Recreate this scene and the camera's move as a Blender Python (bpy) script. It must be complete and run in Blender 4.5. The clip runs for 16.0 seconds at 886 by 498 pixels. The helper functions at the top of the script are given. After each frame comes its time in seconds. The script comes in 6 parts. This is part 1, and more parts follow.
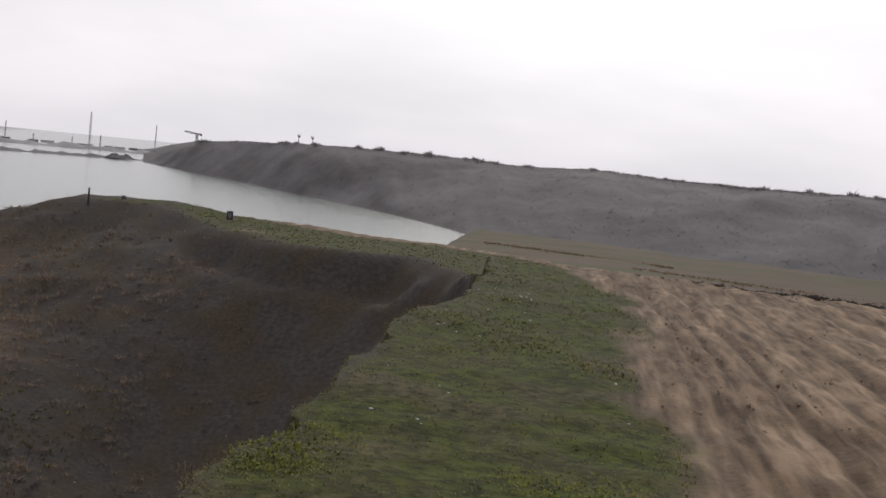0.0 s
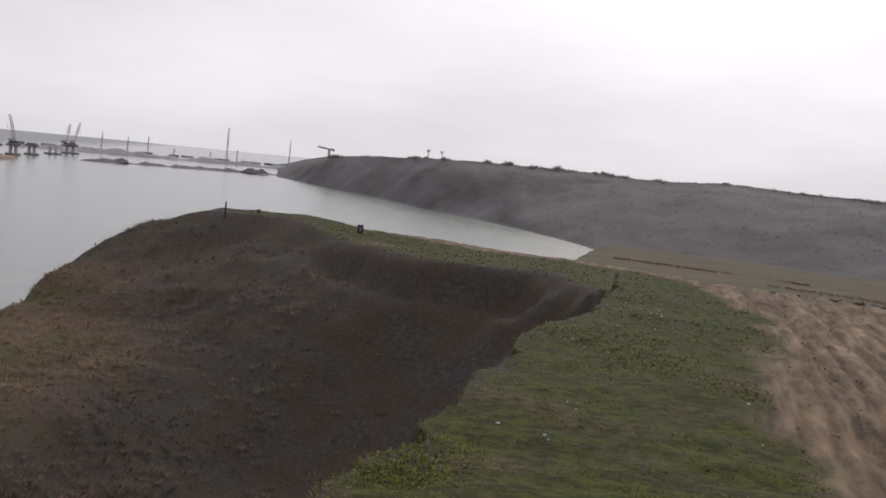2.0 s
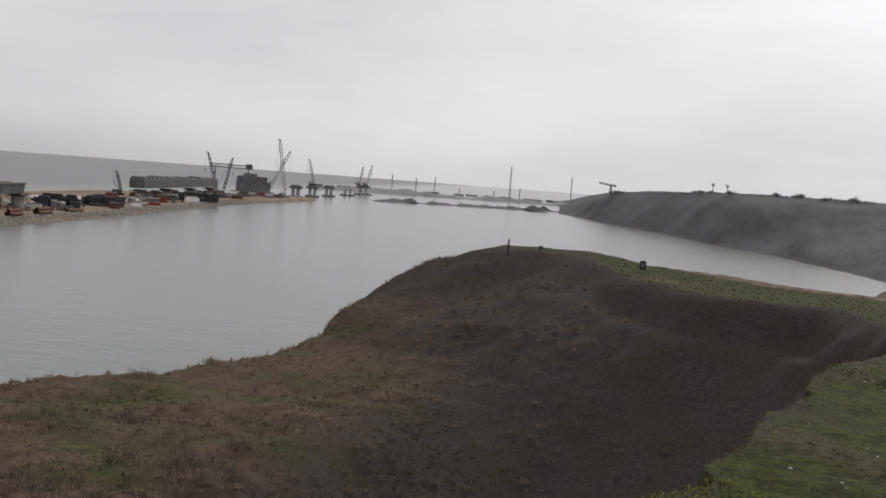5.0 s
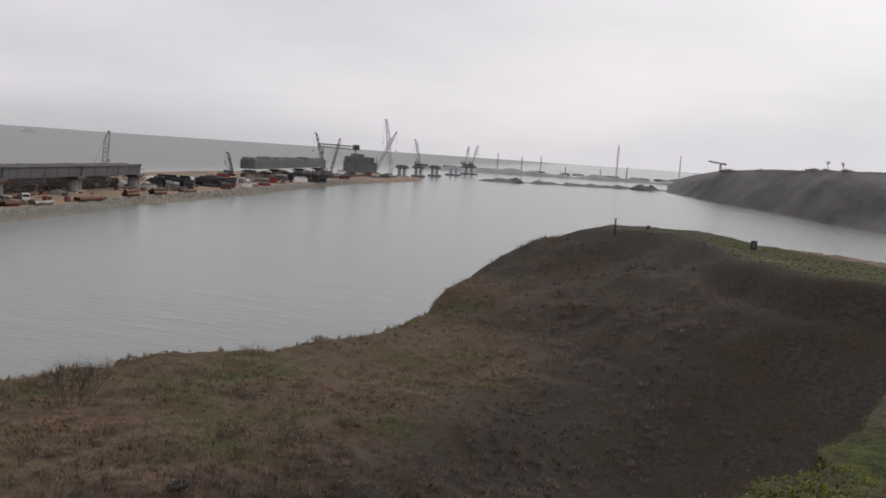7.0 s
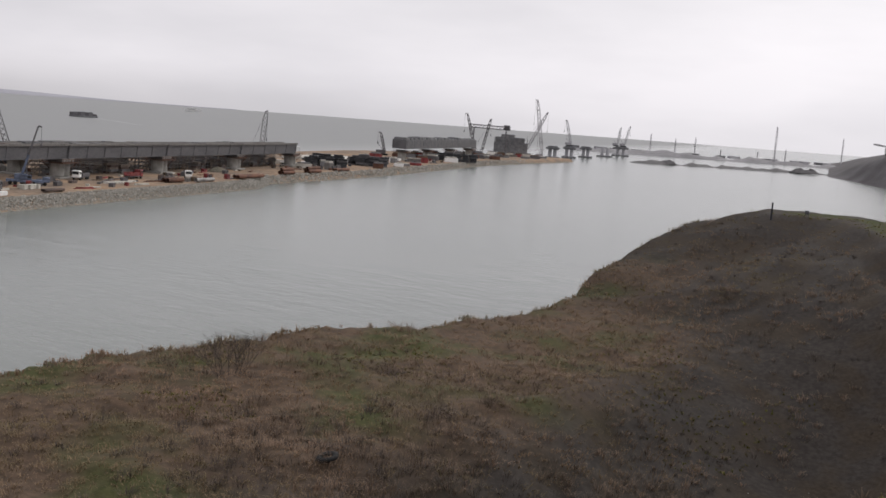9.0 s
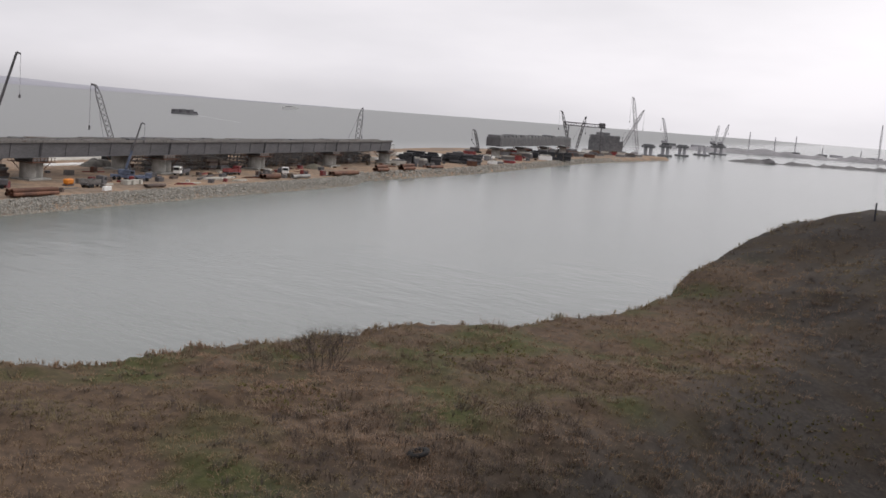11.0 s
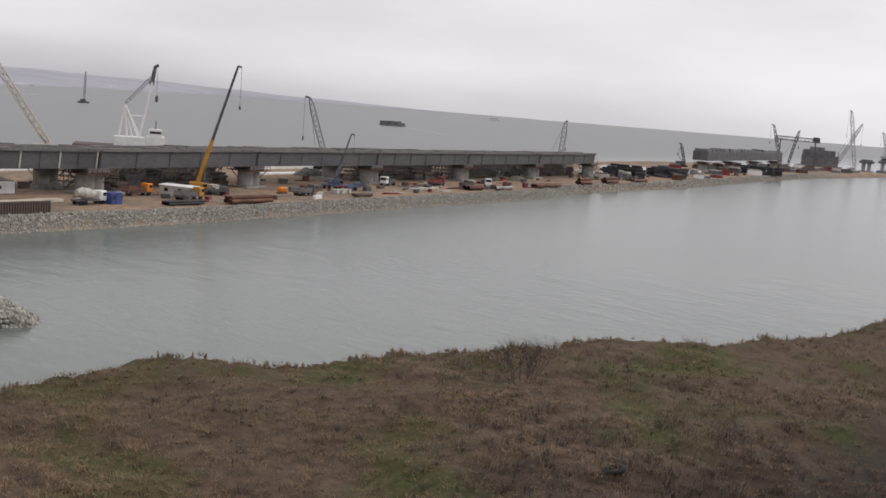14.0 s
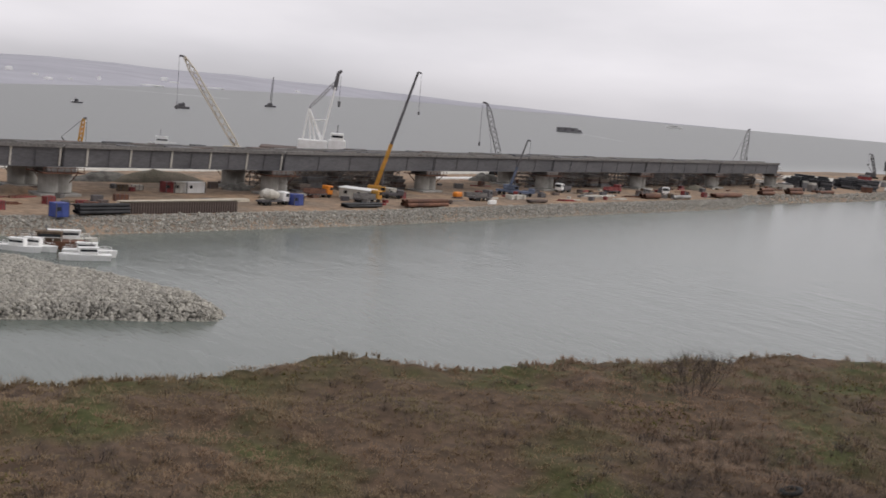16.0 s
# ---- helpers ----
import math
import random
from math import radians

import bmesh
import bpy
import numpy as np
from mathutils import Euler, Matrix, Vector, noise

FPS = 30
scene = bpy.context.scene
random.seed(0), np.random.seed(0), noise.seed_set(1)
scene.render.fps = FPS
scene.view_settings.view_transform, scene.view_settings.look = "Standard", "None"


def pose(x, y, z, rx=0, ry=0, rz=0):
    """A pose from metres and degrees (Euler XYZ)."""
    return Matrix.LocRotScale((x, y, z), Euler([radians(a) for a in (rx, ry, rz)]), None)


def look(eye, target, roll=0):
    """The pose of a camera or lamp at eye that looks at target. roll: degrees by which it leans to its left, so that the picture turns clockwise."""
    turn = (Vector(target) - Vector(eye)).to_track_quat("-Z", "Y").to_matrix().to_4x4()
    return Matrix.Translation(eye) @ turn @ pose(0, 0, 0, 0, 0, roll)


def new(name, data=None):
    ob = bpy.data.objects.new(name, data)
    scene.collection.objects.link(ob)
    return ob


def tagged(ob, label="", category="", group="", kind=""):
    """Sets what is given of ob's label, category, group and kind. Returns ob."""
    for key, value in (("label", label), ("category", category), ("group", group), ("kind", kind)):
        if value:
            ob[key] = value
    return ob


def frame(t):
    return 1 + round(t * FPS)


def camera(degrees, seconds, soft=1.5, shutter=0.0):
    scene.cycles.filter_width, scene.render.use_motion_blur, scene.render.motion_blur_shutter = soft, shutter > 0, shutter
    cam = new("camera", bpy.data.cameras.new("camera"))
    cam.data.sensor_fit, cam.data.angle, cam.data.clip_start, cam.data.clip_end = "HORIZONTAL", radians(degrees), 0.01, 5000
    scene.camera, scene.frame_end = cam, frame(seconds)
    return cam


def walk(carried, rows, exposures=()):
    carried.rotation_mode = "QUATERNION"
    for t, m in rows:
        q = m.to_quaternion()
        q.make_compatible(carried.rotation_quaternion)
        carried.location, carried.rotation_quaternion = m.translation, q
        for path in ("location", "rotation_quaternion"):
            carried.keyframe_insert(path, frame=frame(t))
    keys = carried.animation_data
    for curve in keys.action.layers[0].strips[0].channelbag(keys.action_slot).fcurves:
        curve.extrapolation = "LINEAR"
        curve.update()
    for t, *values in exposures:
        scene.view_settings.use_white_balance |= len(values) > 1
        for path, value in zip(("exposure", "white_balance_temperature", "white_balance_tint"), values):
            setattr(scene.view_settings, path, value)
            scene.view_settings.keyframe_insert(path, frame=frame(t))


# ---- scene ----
import itertools

EYE = (0.0, 0.0, 30.0)
cam = camera(42.8, 16.0, soft=1.6, shutter=0.2)
# seconds, tilt, lean, heading (degrees)
PATH = [
    (0.0, 85.61, -5.60, -0.02), (0.5, 85.42, -5.22, 1.14), (1.0, 85.42, -5.50, 2.82), (1.5, 85.58, -5.36, 4.55),
    (2.0, 85.71, -5.53, 6.51), (2.5, 85.87, -5.48, 9.21), (3.0, 86.04, -4.91, 12.00), (3.5, 86.52, -4.78, 15.02),
    (4.0, 86.57, -4.35, 18.00), (6.5, 85.50, -4.46, 23.33), (7.0, 84.91, -3.97, 26.07), (7.5, 84.58, -4.22, 29.87),
    (8.0, 84.19, -4.13, 31.64), (10.5, 82.76, -4.39, 36.94), (11.0, 82.92, -4.31, 38.44), (11.5, 83.02, -4.81, 40.27),
    (12.0, 83.16, -4.29, 42.16), (12.5, 83.27, -4.61, 44.04), (13.0, 82.99, -4.96, 45.80), (13.5, 82.84, -4.67, 47.37),
    (14.0, 82.75, -4.50, 48.72), (14.5, 82.68, -4.48, 50.36), (15.0, 82.49, -4.71, 52.06), (15.5, 82.67, -4.67, 53.58),
    (16.0, 82.33, -4.92, 57.64),
]
walk(cam, [(t, pose(*EYE, a, r, y)) for t, a, r, y in PATH],
     exposures=[(0.0, 0.14), (2.0, 0.08), (4.0, -0.08), (6.5, -0.02), (8.0, 0.09), (10.5, 0.28), (13.0, 0.22), (16.0, 0.24)])

# ---------------------------------------------------------------- sky and sun
SUN_AZ, SUN_EL = 8.0, 27.0          # clockwise from +y, height
world = bpy.data.worlds.new("overcast")
scene.world = world
world.use_nodes = True


def build_sky():
    nt = world.node_tree
    N, L = nt.nodes, nt.links
    N.clear()
    out, bg = N.new("ShaderNodeOutputWorld"), N.new("ShaderNodeBackground")
    sky = N.new("ShaderNodeTexSky")
    sky.sky_type, sky.sun_disc = "NISHITA", False
    sky.sun_elevation, sky.sun_rotation = radians(SUN_EL), radians(SUN_AZ)
    sky.air_density, sky.dust_density, sky.ozone_density = 1.0, 6.0, 1.0
    grey = N.new("ShaderNodeHueSaturation")
    grey.inputs["Saturation"].default_value = 0.12
    grey.inputs["Value"].default_value = 0.10
    L.new(sky.outputs[0], grey.inputs["Color"])
    co = N.new("ShaderNodeTexCoord")
    mp = N.new("ShaderNodeMapping")
    mp.inputs["Scale"].default_value = (1.0, 1.0, 4.0)
    L.new(co.outputs["Generated"], mp.inputs["Vector"])
    nz = N.new("ShaderNodeTexNoise")
    nz.inputs["Scale"].default_value, nz.inputs["Detail"].default_value = 2.6, 5.0
    L.new(mp.outputs[0], nz.inputs["Vector"])
    ramp = N.new("ShaderNodeValToRGB")
    ramp.color_ramp.elements[0].position, ramp.color_ramp.elements[0].color = 0.30, (0.71, 0.692, 0.73, 1)
    ramp.color_ramp.elements[1].position, ramp.color_ramp.elements[1].color = 0.66, (0.905, 0.873, 0.912, 1)
    L.new(nz.outputs[0], ramp.inputs[0])
    mix = N.new("ShaderNodeMix")
    mix.data_type, mix.blend_type = "RGBA", "MIX"
    mix.inputs[0].default_value = 0.92
    L.new(grey.outputs[0], mix.inputs[6])
    L.new(ramp.outputs[0], mix.inputs[7])
    dot = N.new("ShaderNodeVectorMath")
    dot.operation = "DOT_PRODUCT"
    dot.inputs[1].default_value = (math.sin(radians(SUN_AZ)) * 0.97, math.cos(radians(SUN_AZ)) * 0.97, 0.24)
    L.new(co.outputs["Generated"], dot.inputs[0])
    glow = N.new("ShaderNodeMapRange")
    glow.inputs["From Min"].default_value, glow.inputs["From Max"].default_value = -0.6, 1.0
    glow.inputs["To Min"].default_value, glow.inputs["To Max"].default_value = 0.86, 0.935
    L.new(dot.outputs["Value"], glow.inputs["Value"])
    vm = N.new("ShaderNodeVectorMath")
    vm.operation = "SCALE"
    L.new(mix.outputs[2], vm.inputs[0])
    L.new(glow.outputs[0], vm.inputs["Scale"])
    # murk low over the sea, thicker away from the sun
    sep = N.new("ShaderNodeSeparateXYZ")
    L.new(co.outputs["Generated"], sep.inputs[0])
    murk = N.new("ShaderNodeMapRange")
    murk.inputs["From Min"].default_value, murk.inputs["From Max"].default_value = 0.45, 0.95
    murk.inputs["To Min"].default_value, murk.inputs["To Max"].default_value = 0.68, 1.0
    L.new(dot.outputs["Value"], murk.inputs["Value"])
    rise = N.new("ShaderNodeMapRange")
    rise.interpolation_type = "SMOOTHSTEP"
    rise.inputs["From Min"].default_value, rise.inputs["From Max"].default_value = -0.008, 0.042
    L.new(sep.outputs["Z"], rise.inputs["Value"])
    L.new(murk.outputs[0], rise.inputs["To Min"])
    low = N.new("ShaderNodeVectorMath")
    low.operation = "SCALE"
    L.new(vm.outputs[0], low.inputs[0])
    L.new(rise.outputs[0], low.inputs["Scale"])
    L.new(low.outputs[0], bg.inputs[0])
    bg.inputs[1].default_value = 1.0
    L.new(bg.outputs[0], out.inputs[0])


build_sky()
sun = new("sun", bpy.data.lights.new("sun", "SUN"))
sun.data.energy, sun.data.angle, sun.data.color = 1.0, radians(20), (1.0, 0.96, 0.9)
_d = Vector((math.sin(radians(SUN_AZ)) * math.cos(radians(SUN_EL)), math.cos(radians(SUN_AZ)) * math.cos(radians(SUN_EL)), math.sin(radians(SUN_EL))))
sun.matrix_world = look((0, 0, 60), Vector((0, 0, 60)) - _d)


# ---------------------------------------------------------------- materials
def mat(name, base, rough=0.8, metal=0.0, var=0.25, scale=2.0, fine=25.0, bump=0.3, dist=0.02, second=None, coord="Object", per_object=0.0, island=0.0, spec=0.3, streak=None):
    """Two scales of noise over a base colour, with fine relief."""
    m = bpy.data.materials.new(name)
    m.use_nodes = True
    nt = m.node_tree
    N, L = nt.nodes, nt.links
    b = N["Principled BSDF"]
    b.inputs["Roughness"].default_value, b.inputs["Metallic"].default_value = rough, metal
    b.inputs["Specular IOR Level"].default_value = spec
    co = N.new("ShaderNodeTexCoord")
    vec = co.outputs[coord]
    if streak:
        mp = N.new("ShaderNodeMapping")
        mp.inputs["Scale"].default_value = streak
        L.new(vec, mp.inputs["Vector"])
        vec = mp.outputs[0]
    n1, n2 = N.new("ShaderNodeTexNoise"), N.new("ShaderNodeTexNoise")
    for n, sc, de in ((n1, scale, 4.0), (n2, fine, 3.0)):
        n.inputs["Scale"].default_value, n.inputs["Detail"].default_value = sc, de
        L.new(vec, n.inputs["Vector"])
    sec = second or tuple(c * 0.45 for c in base)
    r1 = N.new("ShaderNodeValToRGB")
    r1.color_ramp.elements[0].position, r1.color_ramp.elements[0].color = 0.36, (*sec, 1)
    r1.color_ramp.elements[1].position, r1.color_ramp.elements[1].color = 0.64, (*base, 1)
    L.new(n1.outputs[0], r1.inputs[0])
    col = r1.outputs[0]
    mul = N.new("ShaderNodeMapRange")
    mul.inputs["From Min"].default_value, mul.inputs["From Max"].default_value = 0.25, 0.75
    mul.inputs["To Min"].default_value, mul.inputs["To Max"].default_value = 1 - var, 1 + var
    L.new(n2.outputs[0], mul.inputs["Value"])
    fac = mul.outputs[0]
    for amount, node, socket in ((per_object, "ShaderNodeObjectInfo", "Random"), (island, "ShaderNodeNewGeometry", "Random Per Island")):
        if amount:
            oi = N.new(node)
            mr = N.new("ShaderNodeMapRange")
            mr.inputs["To Min"].default_value, mr.inputs["To Max"].default_value = 1 - amount, 1 + amount
            L.new(oi.outputs[socket], mr.inputs["Value"])
            mm = N.new("ShaderNodeMath")
            mm.operation = "MULTIPLY"
            L.new(fac, mm.inputs[0])
            L.new(mr.outputs[0], mm.inputs[1])
            fac = mm.outputs[0]
    vm = N.new("ShaderNodeVectorMath")
    vm.operation = "SCALE"
    L.new(col, vm.inputs[0])
    L.new(fac, vm.inputs["Scale"])
    L.new(vm.outputs[0], b.inputs["Base Color"])
    if bump:
        bp = N.new("ShaderNodeBump")
        bp.inputs["Strength"].default_value, bp.inputs["Distance"].default_value = bump, dist
        L.new(n2.outputs[0], bp.inputs["Height"])
        L.new(bp.outputs[0], b.inputs["Normal"])
    return m


def water_material():
    m = bpy.data.materials.new("sea_water")
    m.use_nodes = True
    nt = m.node_tree
    N, L = nt.nodes, nt.links
    b = N["Principled BSDF"]
    b.inputs["Roughness"].default_value, b.inputs["IOR"].default_value = 0.22, 1.33
    geo = N.new("ShaderNodeNewGeometry")
    mp = N.new("ShaderNodeMapping")
    mp.inputs["Rotation"].default_value = (0, 0, radians(28))
    mp.inputs["Scale"].default_value = (0.35, 1.0, 1.0)
    L.new(geo.outputs["Position"], mp.inputs["Vector"])
    heights = []
    for sc, amp in ((0.55, 0.9), (0.16, 1.3), (1.7, 0.3)):
        n = N.new("ShaderNodeTexNoise")
        n.inputs["Scale"].default_value, n.inputs["Detail"].default_value = sc, 3.0
        L.new(mp.outputs[0], n.inputs["Vector"])
        k = N.new("ShaderNodeMath")
        k.operation = "MULTIPLY"
        k.inputs[1].default_value = amp
        L.new(n.outputs[0], k.inputs[0])
        heights.append(k.outputs[0])
    a1, a2 = N.new("ShaderNodeMath"), N.new("ShaderNodeMath")
    L.new(heights[0], a1.inputs[0]), L.new(heights[1], a1.inputs[1])
    L.new(a1.outputs[0], a2.inputs[0]), L.new(heights[2], a2.inputs[1])
    bp = N.new("ShaderNodeBump")
    bp.inputs["Strength"].default_value, bp.inputs["Distance"].default_value = 0.36, 0.35
    L.new(a2.outputs[0], bp.inputs["Height"])
    L.new(bp.outputs[0], b.inputs["Normal"])
    big = N.new("ShaderNodeTexNoise")
    big.inputs["Scale"].default_value, big.inputs["Detail"].default_value = 0.012, 4.0
    L.new(mp.outputs[0], big.inputs["Vector"])
    r = N.new("ShaderNodeValToRGB")
    r.color_ramp.elements[0].position, r.color_ramp.elements[0].color = 0.35, (0.098, 0.116, 0.103, 1)
    r.color_ramp.elements[1].position, r.color_ramp.elements[1].color = 0.65, (0.124, 0.142, 0.127, 1)
    L.new(big.outputs[0], r.inputs[0])
    out = N.new("ShaderNodeVectorMath")
    out.operation = "DOT_PRODUCT"
    out.inputs[1].default_value = (-0.959, -0.283, 0)
    L.new(geo.outputs["Position"], out.inputs[0])
    strait = N.new("ShaderNodeMapRange")
    strait.interpolation_type = "SMOOTHSTEP"
    strait.inputs["From Min"].default_value, strait.inputs["From Max"].default_value = 230, 420
    L.new(out.outputs["Value"], strait.inputs["Value"])
    chop = N.new("ShaderNodeMapRange")
    chop.inputs["To Min"].default_value, chop.inputs["To Max"].default_value = 0.19, 0.38
    L.new(strait.outputs[0], chop.inputs["Value"])
    L.new(chop.outputs[0], b.inputs["Roughness"])
    deep = N.new("ShaderNodeMix")
    deep.data_type = "RGBA"
    deep.inputs[7].default_value = (0.145, 0.152, 0.147, 1)
    L.new(strait.outputs[0], deep.inputs[0])
    L.new(r.outputs[0], deep.inputs[6])
    L.new(deep.outputs[2], b.inputs["Base Color"])
    return m


WATER = water_material()
STEEL = mat("weathered_dark_steel", (0.060, 0.062, 0.068), 0.55, 0.3, 0.25, 0.12, 1.2, 0.15, second=(0.035, 0.037, 0.041))
CONCRETE = mat("pier_concrete", (0.34, 0.33, 0.31), 0.85, 0, 0.12, 0.5, 6.0, 0.2, second=(0.25, 0.24, 0.22))


# ---------------------------------------------------------------- helpers for meshes
def link_bm(name, bm, material, parent=None, label="", smooth=False):
    me = bpy.data.meshes.new(name)
    bm.to_mesh(me)
    bm.free()
    me.materials.append(material)
    if smooth:
        for p in me.polygons:
            p.use_smooth = True
    ob = new(name, me)
    if parent:
        ob.parent = parent
    return tagged(ob, label)


def part(name, bm, material, parent, label="", smooth=False):
    return link_bm(name, bm, material, parent, label, smooth)


def from_arrays(name, verts, faces, material, smooth=True):
    me = bpy.data.meshes.new(name)
    me.from_pydata([tuple(v) for v in verts], [], [tuple(f) for f in faces])
    me.materials.append(material)
    if smooth:
        me.polygons.foreach_set("use_smooth", [True] * len(me.polygons))
    me.update()
    return new(name, me)


def box(bm, size, at=(0, 0, 0), rz=0.0, bevel=0.0, m=None):
    """A box with its base centre at `at`."""
    M = m or (Matrix.Translation(at) @ Matrix.Rotation(rz, 4, "Z"))
    r = bmesh.ops.create_cube(bm, size=1.0, matrix=M @ Matrix.Translation((0, 0, size[2] / 2)) @ Matrix.Diagonal((*size, 1)))
    if bevel:
        es = list({e for v in r["verts"] for e in v.link_edges})
        bmesh.ops.bevel(bm, geom=es, offset=bevel, segments=1, affect="EDGES")


def rod(bm, a, b, r1, r2=None, seg=6):
    """A tapered round bar from a to b."""
    a, b = Vector(a), Vector(b)
    d = b - a
    q = d.to_track_quat("Z", "Y").to_matrix().to_4x4()
    bmesh.ops.create_cone(bm, cap_ends=True, segments=seg, radius1=r1, radius2=r1 if r2 is None else r2, depth=d.length, matrix=Matrix.Translation((a + b) / 2) @ q)


def sstep(a, b, x):
    u = np.clip((x - a) / (b - a), 0, 1)
    return u * u * (3 - 2 * u)


def hash2(i, j, k=0):
    v = np.sin(i * 127.1 + j * 311.7 + k * 74.7) * 43758.5453
    return v - np.floor(v)


def vnoise(x, y, k=0):
    """Smooth value noise, -1 to 1."""
    x, y = np.asarray(x, float), np.asarray(y, float)
    i, j = np.floor(x), np.floor(y)
    u, v = x - i, y - j
    u, v = u * u * (3 - 2 * u), v * v * (3 - 2 * v)
    a, b = hash2(i, j, k), hash2(i + 1, j, k)
    c, d = hash2(i, j + 1, k), hash2(i + 1, j + 1, k)
    return 2 * ((a * (1 - u) + b * u) * (1 - v) + (c * (1 - u) + d * u) * v) - 1


def fbm(x, y, octaves=4, k=0):
    s, a, f = 0, 1.0, 1.0
    for o in range(octaves):
        s = s + a * vnoise(x * f + o * 13.7, y * f - o * 7.3, k + o)
        a, f = a * 0.5, f * 2.03
    return s


def poly_distance(x, y, poly):
    """Signed distance to a closed outline: negative inside."""
    x, y = np.asarray(x, float), np.asarray(y, float)
    best = np.full(x.shape, 1e18)
    inside = np.zeros(x.shape, bool)
    n = len(poly)
    for k in range(n):
        (ax, ay), (bx, by) = poly[k], poly[(k + 1) % n]
        ex, ey = bx - ax, by - ay
        t = np.clip(((x - ax) * ex + (y - ay) * ey) / (ex * ex + ey * ey), 0, 1)
        best = np.minimum(best, (x - ax - t * ex) ** 2 + (y - ay - t * ey) ** 2)
        cross = (ay > y) != (by > y)
        with np.errstate(divide="ignore", invalid="ignore"):
            inside ^= cross & (x < (bx - ax) * (y - ay) / (by - ay if by != ay else 1e-9) + ax)
    d = np.sqrt(best)
    return np.where(inside, -d, d)


# ---------------------------------------------------------------- the near ground
PLATEAU = [(-2.6, -80), (-2.4, 0), (-2.2, 4), (-1.6, 7.7), (-1.2, 9.3), (-1.0, 10.7), (-0.7, 14), (-0.5, 16.5), (0.7, 20.6), (1.0, 25.4),
           (1.9, 33), (2.4, 45), (1.6, 58), (-1.2, 67), (-4.2, 66), (-7.6, 67), (-12.4, 73), (-17, 81), (-22, 89), (-26.5, 88), (-29.5, 90),
           (-29, 94), (-23, 96.5), (-15.6, 93.5), (-9.3, 90), (-3, 84.5), (0.4, 84), (8, 82), (12, 66), (9, 50), (8, 36), (10.9, 34), (13.1, 32.5), (22, 27), (45, 12), (60, -80)]
TERRACE = [(-60, -80), (-46, 5), (-44.7, 9.2), (-42.0, 14.9), (-42.2, 19.5), (-43.9, 22.1), (-43.1, 24.5), (-41.0, 26.2), (-40.4, 28.8), (-40.5, 33.7),
           (-39.2, 41.9), (-36.0, 52), (-33.7, 62.5), (-35.0, 72), (-35.5, 79), (-34.8, 84), (-34, 92), (-34, 100), (-25, 112), (5, 100), (30, 80), (70, 60), (90, -80)]
ROAD_LEFT = [(-20, 3.6), (0, 2.6), (9, 2.4), (13.1, 2.6), (17.9, 3.3), (24, 4.5), (27, 4.0), (30, 3.4), (34, 3.0), (45, 4.2), (60, 5.0)]


def ground_raw(x, y):
    x, y = np.asarray(x, float), np.asarray(y, float)
    wob = 0.35 * vnoise(x * 0.45, y * 0.45, 3) + 0.12 * vnoise(x * 1.7, y * 1.7, 4)
    d = poly_distance(x, y, PLATEAU) + wob
    top = 27.55 - 0.03 * np.clip(x, 0, 40) - 3.2 * sstep(29, 62, y) + 0.06 * vnoise(x * 0.5, y * 0.5, 5) + 0.03 * vnoise(x * 2, y * 2, 6)
    top = top + 0.15 * sstep(80, 92, y) * sstep(-16, -21, x) - 0.38 * sstep(60, 84, y) * sstep(-21, -16, x)
    e = poly_distance(x, y, TERRACE) + 0.3 * vnoise(x * 0.3, y * 0.3, 8)
    bowl = sstep(-22, -9, x) * sstep(66, 50, y)
    low = 18.0 + (0.35 - 0.15 * bowl) * fbm(x * 0.11, y * 0.11, 3, 9) - 8.5 * bowl
    # slope under the lip: a steep bare face, then a long easing foot
    drop = np.clip(d, 0, None)
    span = top - low
    s = np.clip(drop / 23.0, 0, 1)
    spur = sstep(-14, -24, x) * sstep(60, 74, y)
    fall = 1 - (1 - s) ** (2.0 + 0.9 * sstep(45, 62, y) * (1 - 0.9 * sstep(-20, -8, x)) - 1.65 * spur)
    near = sstep(60, 48, y)
    lip = ((2.4 + 3.9 * near) * sstep(0, 3.0 - 2.55 * near, drop) + 0.55 * near * drop) * (1 - (1 - near) * sstep(9, 20, drop)) * (1 - spur) * sstep(2, 7, y)
    lip = np.minimum(lip, span)
    z = np.where(d > 0, top - np.maximum(span * fall, lip), top)
    z = z + 0.3 * np.exp(-((x + 33) / 4.5) ** 2 - ((y - 73) / 8) ** 2)
    return z, d, e, bowl


def soft_bowl():
    """The gully's form with its creases worn away, on a one-metre lattice."""
    gx, gy = np.meshgrid(np.arange(-70, 41, 1.0), np.arange(-20, 131, 1.0), indexing="ij")
    z = ground_raw(gx, gy)[0]
    k = np.exp(-0.5 * (np.arange(-12, 13) / 4.5) ** 2)
    k /= k.sum()
    for axis in (0, 1):
        pad = np.pad(z, [(12, 12) if a == axis else (0, 0) for a in (0, 1)], mode="edge")
        z = np.apply_along_axis(np.convolve, axis, pad, k, "valid")
    return z


SOFT = soft_bowl()


